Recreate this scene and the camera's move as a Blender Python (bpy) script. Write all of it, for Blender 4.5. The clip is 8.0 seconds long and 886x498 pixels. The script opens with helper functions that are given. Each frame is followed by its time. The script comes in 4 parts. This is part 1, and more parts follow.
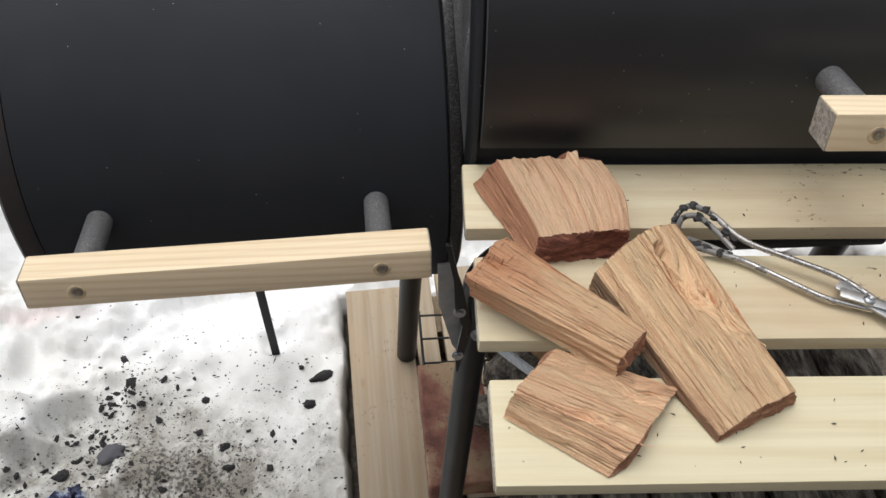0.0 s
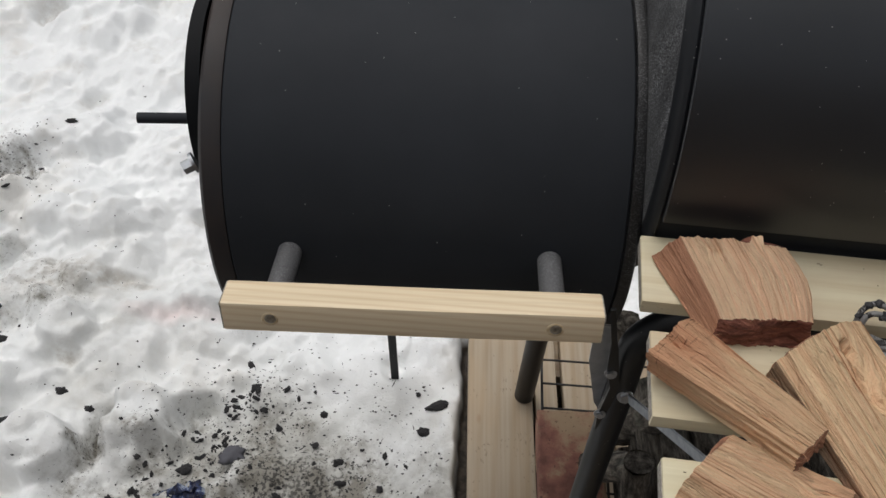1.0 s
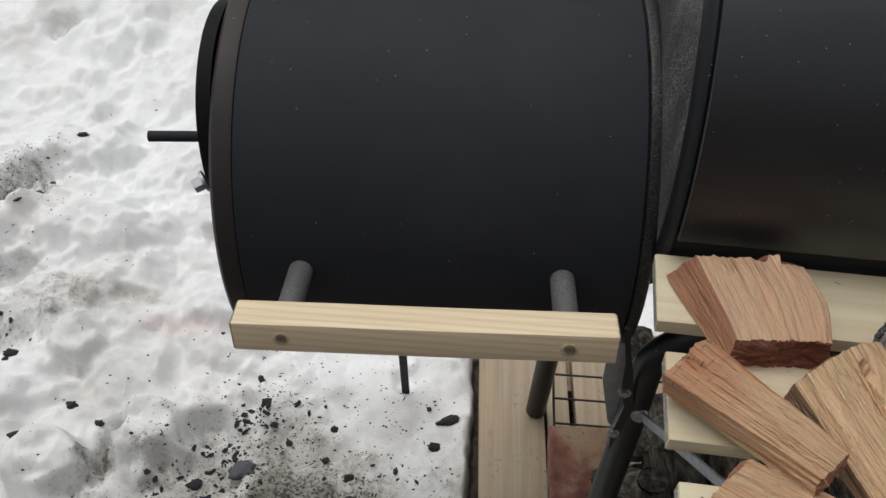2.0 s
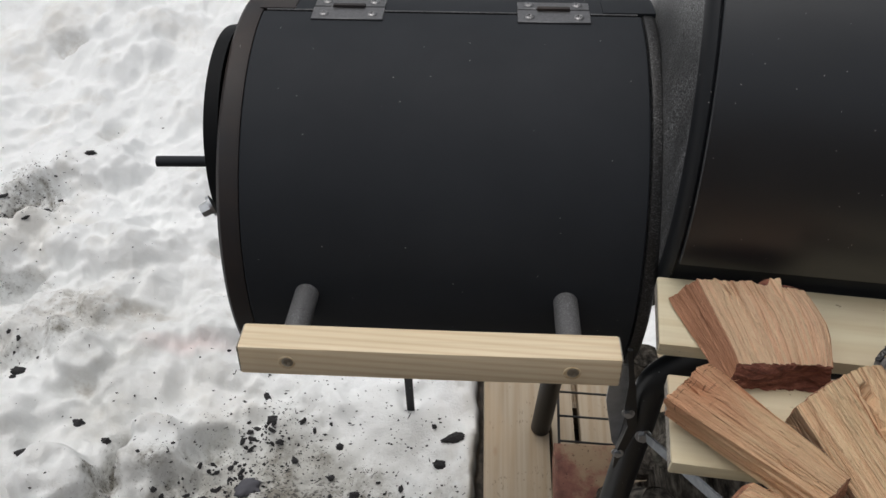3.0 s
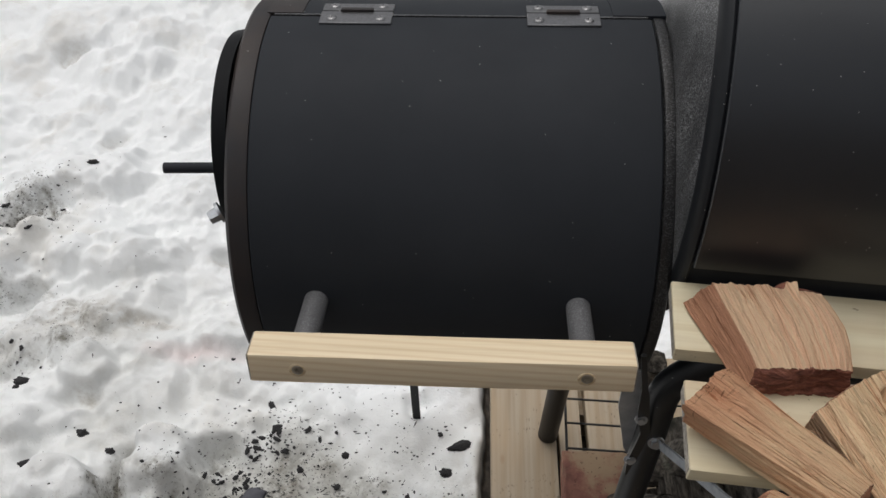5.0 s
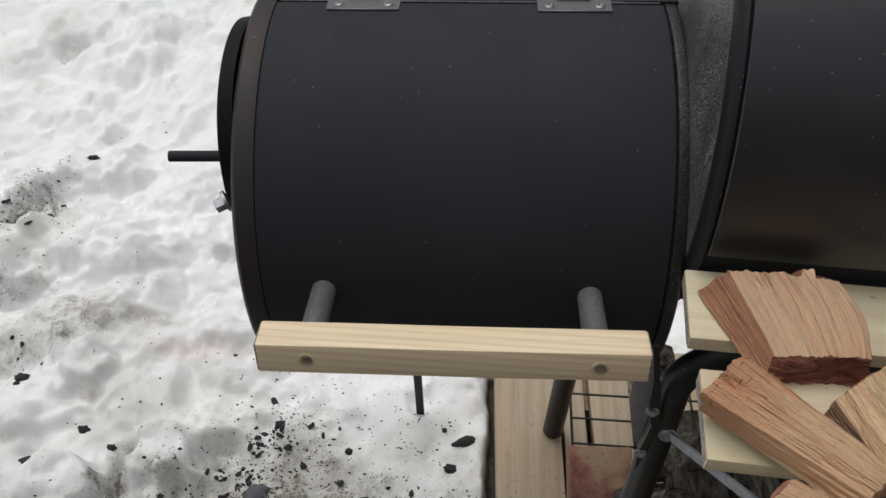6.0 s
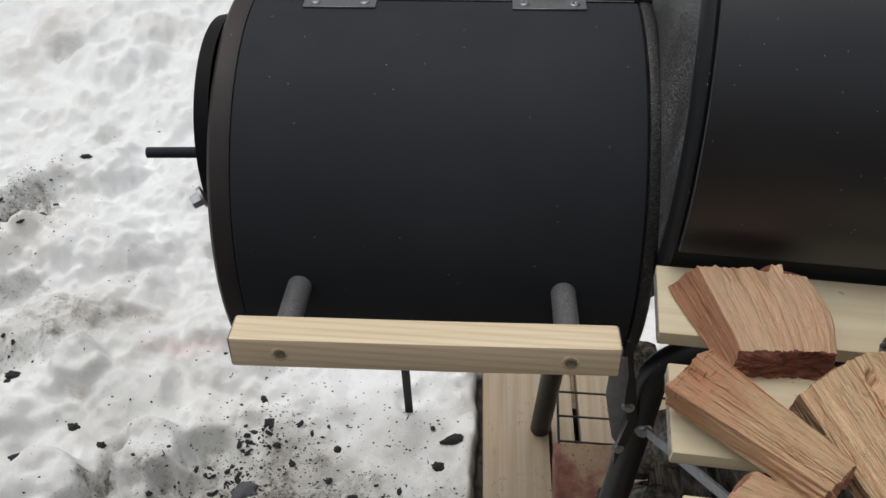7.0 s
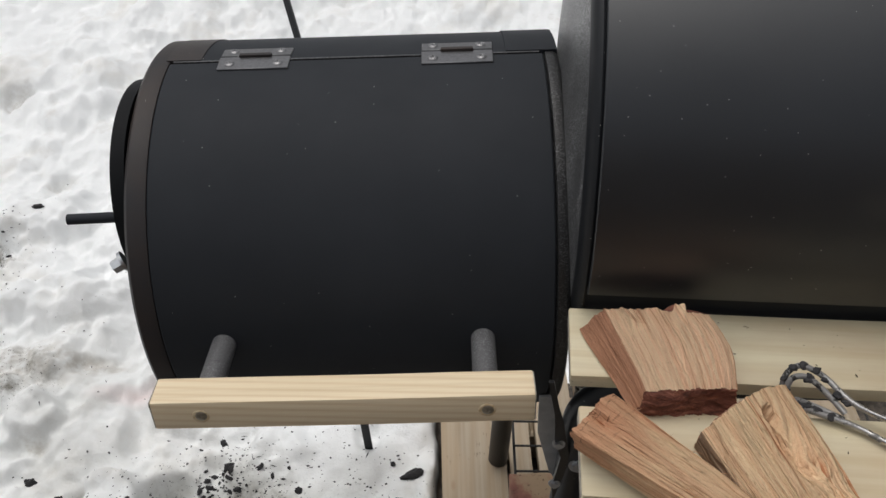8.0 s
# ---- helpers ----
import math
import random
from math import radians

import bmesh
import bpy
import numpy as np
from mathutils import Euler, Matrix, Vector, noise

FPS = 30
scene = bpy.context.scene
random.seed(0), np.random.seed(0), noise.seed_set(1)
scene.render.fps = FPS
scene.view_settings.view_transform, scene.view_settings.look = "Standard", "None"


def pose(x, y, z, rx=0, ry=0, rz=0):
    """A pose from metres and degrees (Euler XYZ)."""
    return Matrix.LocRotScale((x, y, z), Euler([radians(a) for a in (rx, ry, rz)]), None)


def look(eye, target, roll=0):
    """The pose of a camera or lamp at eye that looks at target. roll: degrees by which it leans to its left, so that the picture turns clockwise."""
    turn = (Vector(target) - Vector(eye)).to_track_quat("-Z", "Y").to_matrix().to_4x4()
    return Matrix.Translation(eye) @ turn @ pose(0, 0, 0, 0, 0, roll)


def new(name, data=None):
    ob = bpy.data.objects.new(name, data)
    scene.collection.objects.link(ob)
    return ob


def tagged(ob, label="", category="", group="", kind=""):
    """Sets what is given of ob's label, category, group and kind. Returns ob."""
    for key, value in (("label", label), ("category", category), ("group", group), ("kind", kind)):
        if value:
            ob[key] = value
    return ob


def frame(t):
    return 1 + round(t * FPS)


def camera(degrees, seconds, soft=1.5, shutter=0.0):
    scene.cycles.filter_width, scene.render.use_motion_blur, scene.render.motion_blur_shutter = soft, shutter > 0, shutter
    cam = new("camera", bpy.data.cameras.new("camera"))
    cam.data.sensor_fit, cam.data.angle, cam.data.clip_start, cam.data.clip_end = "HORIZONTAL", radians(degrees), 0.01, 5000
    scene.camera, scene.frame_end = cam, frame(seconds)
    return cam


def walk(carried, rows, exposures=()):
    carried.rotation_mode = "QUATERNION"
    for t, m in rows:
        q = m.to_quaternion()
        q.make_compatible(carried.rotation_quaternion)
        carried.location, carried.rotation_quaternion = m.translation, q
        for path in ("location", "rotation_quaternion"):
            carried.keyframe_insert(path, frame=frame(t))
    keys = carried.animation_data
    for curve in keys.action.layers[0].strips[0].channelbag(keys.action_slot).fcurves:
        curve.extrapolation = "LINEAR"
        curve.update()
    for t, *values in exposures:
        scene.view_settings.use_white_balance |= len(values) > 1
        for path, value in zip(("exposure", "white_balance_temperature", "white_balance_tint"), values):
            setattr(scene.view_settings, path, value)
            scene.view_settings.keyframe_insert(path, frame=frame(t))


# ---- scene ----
cam = camera(56.1, 8.0)
PATH = [
    (0, (-0.053, -0.493, 1.672), (0.118, 0.736, 0.103), 2.0),
    (0.1, (-0.078, -0.5, 1.678), (0.05, 0.739, 0.114), 1.9),
    (0.2, (-0.098, -0.5, 1.683), (-0.011, 0.745, 0.12), 1.7),
    (0.3, (-0.111, -0.503, 1.685), (-0.06, 0.747, 0.124), 1.5),
    (0.5, (-0.131, -0.505, 1.682), (-0.138, 0.755, 0.129), 0.9),
    (1, (-0.13, -0.483, 1.712), (-0.188, 0.8, 0.179), 0.1),
    (1.5, (-0.133, -0.473, 1.707), (-0.206, 0.819, 0.182), -0.4),
    (3, (-0.132, -0.47, 1.726), (-0.227, 0.853, 0.229), -1.3),
    (3.5, (-0.12, -0.468, 1.724), (-0.219, 0.866, 0.237), -1.7),
    (4, (-0.122, -0.468, 1.72), (-0.22, 0.869, 0.235), -1.8),
    (4.5, (-0.132, -0.466, 1.721), (-0.23, 0.871, 0.237), -1.7),
    (6, (-0.154, -0.466, 1.702), (-0.248, 0.869, 0.216), -1.7),
    (6.5, (-0.15, -0.47, 1.697), (-0.245, 0.866, 0.211), -1.6),
    (7, (-0.128, -0.473, 1.703), (-0.222, 0.864, 0.218), -1.6),
    (7.5, (-0.105, -0.47, 1.721), (-0.193, 0.876, 0.244), -1.9),
    (7.8, (-0.093, -0.47, 1.724), (-0.166, 0.889, 0.259), -2.0),
    (8, (-0.068, -0.462, 1.735), (-0.105, 0.914, 0.284), -2.6),
]
walk(cam, [(t, look(eye, target, roll)) for t, eye, target, roll in PATH], [(0, -0.05), (0.4, -0.38), (1.0, -0.55), (7.0, -0.55), (8.0, -0.48)])

# ---- light ----
world = bpy.data.worlds.new("overcast_sky")
scene.world = world
world.use_nodes = True
wn, wl = world.node_tree.nodes, world.node_tree.links
sky = wn.new("ShaderNodeTexSky")
sky.sky_type, sky.sun_disc = "NISHITA", False
sky.sun_elevation, sky.sun_rotation = radians(72), radians(-30)
sky.air_density, sky.dust_density, sky.ozone_density = 1.0, 6.0, 0.5
cloud = wn.new("ShaderNodeHueSaturation")
cloud.inputs["Saturation"].default_value = 0.28
wl.new(sky.outputs[0], cloud.inputs["Color"])
wl.new(cloud.outputs[0], wn["Background"].inputs["Color"])
wn["Background"].inputs["Strength"].default_value = 0.15

sun_data = bpy.data.lights.new("sun", "SUN")
sun_data.energy, sun_data.angle, sun_data.color = 0.7, radians(75), (1.0, 0.99, 0.97)
sun = new("sun", sun_data)
sun.matrix_world = look((-1.4, 0.7, 5), (0, 0.4, 0.8))


# ---- material tools ----
class Nodes:
    """A node material in the making."""

    def __init__(self, name):
        self.mat = bpy.data.materials.new(name)
        self.mat.use_nodes = True
        self.t = self.mat.node_tree
        self.bsdf = self.t.nodes["Principled BSDF"]
        self.co = self.t.nodes.new("ShaderNodeTexCoord").outputs["Object"]

    def put(self, kind, **values):
        n = self.t.nodes.new(kind)
        for key, v in values.items():
            slot = n.inputs[key.replace("_", " ")]
            if isinstance(v, bpy.types.NodeSocket):
                self.t.links.new(v, slot)
            else:
                slot.default_value = v
        return n

    def scaled(self, x, y, z, co=None):
        return self.put("ShaderNodeMapping", Vector=co or self.co, Scale=(x, y, z)).outputs[0]

    def noise(self, scale, detail=4.0, co=None, rough=0.55, warp=0.0):
        return self.put("ShaderNodeTexNoise", Vector=co or self.co, Scale=scale, Detail=detail, Roughness=rough, Distortion=warp).outputs["Fac"]

    def ramp(self, fac, *stops):
        n = self.put("ShaderNodeValToRGB", Fac=fac)
        e = n.color_ramp.elements
        while len(e) < len(stops):
            e.new(0.5)
        for k, (at, c) in enumerate(stops):
            e[k].position = at
            e[k].color = (c, c, c, 1) if isinstance(c, (int, float)) else (*c, 1)
        return n.outputs[0]

    def mix(self, fac, a, b, how="MIX"):
        n = self.t.nodes.new("ShaderNodeMix")
        n.data_type, n.blend_type = "RGBA", how
        for slot, v in ((n.inputs["Factor"], fac), (n.inputs[6], a), (n.inputs[7], b)):
            if isinstance(v, bpy.types.NodeSocket):
                self.t.links.new(v, slot)
            else:
                slot.default_value = v if isinstance(v, (int, float)) else (*v, 1)
        return n.outputs[2]

    def math(self, how, a, b=0.0):
        n = self.t.nodes.new("ShaderNodeMath")
        n.operation = how
        for slot, v in zip(n.inputs, (a, b)):
            if isinstance(v, bpy.types.NodeSocket):
                self.t.links.new(v, slot)
            else:
                slot.default_value = v
        return n.outputs[0]

    def random(self):
        return self.t.nodes.new("ShaderNodeObjectInfo").outputs["Random"]

    def shifted(self):
        """Object coordinates moved by each object's own random number, so that no two pieces carry the same figure."""
        n = self.put("ShaderNodeVectorMath", Vector=self.co)
        n.operation = "ADD"
        far = self.math("MULTIPLY", self.random(), 13.0)
        self.t.links.new(far, n.inputs[1])
        return n.outputs[0]

    def done(self, color, rough, metal=0.0, bump=None, strength=0.3, size=0.002):
        for slot, v in (("Base Color", color), ("Roughness", rough), ("Metallic", metal)):
            if isinstance(v, bpy.types.NodeSocket):
                self.t.links.new(v, self.bsdf.inputs[slot])
            else:
                self.bsdf.inputs[slot].default_value = (*v, 1) if isinstance(v, tuple) else v
        if bump is not None:
            n = self.put("ShaderNodeBump", Height=bump, Strength=strength, Distance=size)
            self.t.links.new(n.outputs[0], self.bsdf.inputs["Normal"])
        return self.mat


def black_paint(name, rough, brown=0.0, dust=0.35, grain=0.25, shine=0.3, tone=1.0):
    n = Nodes(name)
    n.bsdf.inputs["Specular IOR Level"].default_value = shine
    cloudy = n.noise(9, 5)
    base = n.ramp(cloudy, (0.3, (0.0225 * tone, 0.0256 * tone, 0.0305 * tone)), (0.7, (0.0278 * tone, 0.0314 * tone, 0.0372 * tone)))
    if brown:
        base = n.mix(n.ramp(n.noise(9, 5, rough=0.65), (0.32, brown * 0.25), (0.66, brown)), base, (0.055, 0.033, 0.021))
    cells = n.put("ShaderNodeTexVoronoi", Vector=n.co, Scale=105.0)
    speck = n.math("MULTIPLY", n.math("LESS_THAN", cells.outputs["Distance"], 0.05),
                   n.math("LESS_THAN", n.put("ShaderNodeSeparateColor", Color=cells.outputs["Color"]).outputs[0], dust * 0.55))
    base = n.mix(speck, base, (0.42, 0.42, 0.40))
    fine = n.noise(900, 2)
    r = n.math("ADD", n.math("MULTIPLY", n.noise(22, 5), 0.14), rough - 0.07)
    return n.done(base, r, 0.0, n.math("ADD", n.math("MULTIPLY", fine, grain), n.noise(60, 3)), 0.12, 0.001)


def rough_steel_paint(name, base, wear):
    """Black paint over rough plate, worn to grey flecks."""
    n = Nodes(name)
    fleck = n.ramp(n.noise(600, 3, rough=0.75), (0.51, 0), (0.63, 1))
    patch = n.ramp(n.noise(1.0, 5, n.scaled(22, 22, 9)), (0.38, wear * 0.35), (0.62, wear))
    c = n.mix(n.math("MULTIPLY", fleck, patch), (base, base, base * 1.03), (0.50, 0.51, 0.52))
    pit = n.ramp(n.noise(55, 4, rough=0.7), (0.62, 0), (0.70, 1))
    c = n.mix(n.math("MULTIPLY", pit, 0.6), c, (0.006, 0.006, 0.007))
    return n.done(c, 0.33, 0.0, n.math("ADD", n.noise(300, 4, rough=0.7), n.math("MULTIPLY", pit, -0.6)), 0.5, 0.0015)


def pine(name, tint, bands, dirt=0.0, rough=0.62, contrast=0.62):
    """Planed softwood, its grain along local x."""
    n = Nodes(name)
    co = n.shifted()
    long = n.scaled(2.2, 120, 120, co)
    warp = n.put("ShaderNodeTexWave", Vector=n.scaled(0.5, 9, 9, co), Scale=bands, Distortion=4.0, Detail=2.0, Detail_Scale=0.35)
    warp.bands_direction = "DIAGONAL"
    figure = n.ramp(warp.outputs["Fac"], (0.10, 0.0), (0.70, 0.35), (0.95, 1.0))
    dark = tuple(c * f for c, f in zip(tint, (0.80, 0.70, 0.56)))
    c = n.mix(n.math("MULTIPLY", figure, contrast), tint, dark)
    c = n.mix(n.ramp(n.noise(1.0, 6, long, 0.65), (0.42, 0), (0.62, 0.8 * contrast)), c, tuple(v * 0.86 for v in dark))
    c = n.mix(n.ramp(n.noise(3.2, 3, co), (0.42, 0), (0.62, 0.3)), c, tuple(min(0.9, v * 1.08) for v in tint))
    if dirt:
        smear = n.math("MULTIPLY", n.ramp(n.noise(120, 3, n.scaled(0.7, 1.3, 1, co), 0.65), (0.605, 0), (0.65, 1)),
                       n.ramp(n.noise(15, 3, co), (0.55, 0), (0.62, 1)))
        c = n.mix(n.math("MULTIPLY", smear, dirt), c, (0.10, 0.075, 0.05))
        stain = n.ramp(n.noise(6.5, 5, n.scaled(0.6, 2.0, 2.0, co)), (0.46, 0), (0.66, 0.55))
        c = n.mix(stain, c, (0.50, 0.37, 0.235))
        knot = n.put("ShaderNodeTexVoronoi", Vector=n.scaled(4.5, 11, 2, co), Scale=1.0).outputs["Distance"]
        c = n.mix(n.ramp(knot, (0.03, 0.7), (0.085, 0)), c, (0.33, 0.19, 0.10))
    return n.done(c, rough, 0.0, n.noise(1.0, 6, n.scaled(14, 300, 300, co), 0.7), 0.22, 0.001)


def sawn_end(name):
    n = Nodes(name)
    c = n.ramp(n.noise(260, 4, rough=0.75), (0.35, (0.17, 0.155, 0.135)), (0.65, (0.50, 0.46, 0.40)))
    return n.done(c, 0.85, 0.0, n.noise(260, 4), 0.5, 0.001)


def split_wood(name, light, deep, blush=0.55, torn_much=1.0, red_butt=0.0):
    """Torn fibres along the billet, laid on its unwrapped skin (u along it, v round it, in metres)."""
    n = Nodes(name)
    n.co = n.t.nodes["Texture Coordinate"].outputs["UV"]
    co = n.shifted()
    fib = n.noise(1.0, 3, n.scaled(6.0, 560, 1, co), 0.65, 0.15)
    strand = n.noise(1.0, 3, n.scaled(3.4, 330, 1, co), 0.62, 0.1)
    broad = n.noise(1.0, 4, n.scaled(8.0, 30, 1, co), 0.6, 0.2)
    tone = n.noise(1.0, 4, n.scaled(10.0, 80, 1, co), 0.6, 0.1)
    rough = n.noise(1.0, 5, n.scaled(160, 420, 1, co), 0.7)
    mid = tuple((v + w) / 2 for v, w in zip(light, deep))
    c = n.ramp(fib, (0.31, tuple(v * 0.74 for v in deep)), (0.39, tuple(v * 0.97 for v in mid)), (0.47, light), (0.64, tuple(min(0.9, v * 1.06) for v in light)))
    patchy = n.ramp(n.noise(1.0, 3, n.scaled(22, 45, 1, co), 0.6), (0.42, 0.15 * torn_much), (0.60, torn_much))
    groove = n.math("MULTIPLY", n.ramp(strand, (0.36, 0.9), (0.41, 0)), patchy)
    c = n.mix(groove, c, tuple(v * f for v, f in zip(deep, (0.66, 0.40, 0.28))))
    torn = n.math("MULTIPLY", n.ramp(n.noise(1.0, 5, n.scaled(110, 560, 1, co), 0.7, 0.6), (0.34, 0.7), (0.43, 0)), patchy)
    c = n.mix(torn, c, tuple(v * f for v, f in zip(deep, (0.66, 0.50, 0.40))))
    crack = n.math("ABSOLUTE", n.math("SUBTRACT", n.noise(1.0, 2, n.scaled(7, 75, 1, co), 0.5, 0.3), 0.5))
    crack = n.math("MULTIPLY", n.ramp(crack, (0.004, 1.0), (0.012, 0)), n.ramp(n.noise(1.0, 2, n.scaled(25, 30, 1, co)), (0.56, 0), (0.62, 0.45 * torn_much * torn_much)))
    c = n.mix(crack, c, tuple(v * 0.22 for v in deep))
    c = n.mix(n.ramp(tone, (0.48, 0), (0.62, 0.65)), c, tuple(min(0.9, v * 1.08) for v in light))
    c = n.mix(n.ramp(broad, (0.50, 0), (0.62, blush * 0.7)), c, (0.66, 0.335, 0.20))
    if red_butt:
        along = n.put("ShaderNodeSeparateXYZ", Vector=n.co).outputs["X"]
        where = n.math("ADD", n.math("MULTIPLY", along, 6.0), n.math("MULTIPLY", tone, 0.35))
        c = n.mix(n.ramp(where, (0.30, red_butt), (0.62, 0.0)), c, (0.68, 0.33, 0.19))
        wrinkle = n.noise(1.0, 4, n.scaled(330, 70, 1, co), 0.6, 0.8)
        c = n.mix(n.math("MULTIPLY", n.ramp(wrinkle, (0.36, 0.9), (0.43, 0)), n.ramp(where, (0.22, 1), (0.34, 0))), c, (0.20, 0.075, 0.035))
    speck = n.ramp(n.noise(1.0, 3, n.scaled(95, 620, 1, co), 0.65, 0.4), (0.62, 0), (0.68, 0.22))
    fuzz = n.ramp(n.noise(1.0, 4, n.scaled(330, 800, 1, co), 0.7), (0.34, 0.14), (0.46, 0))
    c = n.mix(fuzz, c, tuple(v * f for v, f in zip(deep, (0.70, 0.55, 0.45))))
    c = n.mix(speck, c, tuple(v * 0.4 for v in deep))
    h = n.math("ADD", n.math("ADD", n.math("MULTIPLY", fib, 0.6), n.math("MULTIPLY", strand, 1.5)), n.math("MULTIPLY", rough, 0.7))
    h = n.math("SUBTRACT", n.math("SUBTRACT", h, n.math("MULTIPLY", crack, 0.6)), n.math("MULTIPLY", torn, 0.3))
    n.bsdf.inputs["Specular IOR Level"].default_value = 0.12
    return n.done(c, 0.92, 0.0, h, 1.0, 0.0065)


def split_end(name, light, deep):
    n = Nodes(name)
    co = n.shifted()
    g = n.noise(1.0, 6, n.scaled(150, 60, 190, co), 0.7, 0.5)
    c = n.ramp(g, (0.3, tuple(v * 0.4 for v in deep)), (0.5, deep), (0.72, light))
    return n.done(c, 0.88, 0.0, g, 0.9, 0.004)


def bark(name):
    n = Nodes(name)
    co = n.shifted()
    ridges = n.noise(1.0, 6, n.scaled(22, 70, 70, co), 0.7, 0.3)
    c = n.ramp(ridges, (0.38, (0.02, 0.016, 0.012)), (0.5, (0.10, 0.085, 0.068)), (0.63, (0.26, 0.23, 0.19)))
    c = n.mix(n.ramp(n.noise(16, 3, co), (0.55, 0), (0.7, 0.4)), c, (0.16, 0.17, 0.13))
    return n.done(c, 0.95, 0.0, ridges, 1.0, 0.012)


def cut_face(name):
    n = Nodes(name)
    g = n.noise(50, 5, n.shifted())
    c = n.ramp(g, (0.3, (0.24, 0.14, 0.07)), (0.65, (0.50, 0.34, 0.19)))
    return n.done(c, 0.85, 0.0, g, 0.4, 0.002)


def fired_clay(name):
    n = Nodes(name)
    a = n.noise(12, 6, rough=0.65)
    c = n.ramp(a, (0.38, (0.17, 0.075, 0.058)), (0.5, (0.29, 0.13, 0.095)), (0.62, (0.40, 0.24, 0.16)))
    c = n.mix(n.ramp(n.noise(14, 6, rough=0.65), (0.50, 0), (0.60, 0.7)), c, (0.42, 0.32, 0.20))
    pit = n.ramp(n.noise(120, 4, rough=0.65), (0.63, 0), (0.68, 0.8))
    c = n.mix(pit, c, (0.07, 0.035, 0.028))
    return n.done(c, 0.9, 0.0, n.math("SUBTRACT", n.noise(180, 5, rough=0.7), pit), 0.7, 0.003)


def metal(name, color, rough, metallic=1.0, scale=90):
    n = Nodes(name)
    g = n.noise(scale, 5, rough=0.65)
    c = n.mix(n.ramp(g, (0.35, 0), (0.7, 0.5)), color, tuple(v * 0.5 for v in color))
    return n.done(c, n.math("ADD", n.math("MULTIPLY", g, 0.25), rough - 0.1), metallic, g, 0.15, 0.001)


def sooty_steel(name):
    n = Nodes(name)
    co = n.co
    soot = n.ramp(n.noise(90, 5, rough=0.7), (0.54, 0), (0.62, 1))
    near = n.put("ShaderNodeSeparateXYZ", Vector=co).outputs["X"]
    amount = n.math("MINIMUM", n.math("ADD", n.math("MULTIPLY", soot, 0.7), n.ramp(n.math("MULTIPLY", near, 3.0), (0.70, 0.62), (0.84, 0.0))), 1.0)
    c = n.mix(amount, (0.55, 0.54, 0.53), (0.02, 0.018, 0.016))
    return n.done(c, n.math("ADD", n.math("MULTIPLY", amount, 0.5), 0.25), n.math("SUBTRACT", 1.0, amount), n.noise(160, 4), 0.4, 0.001)


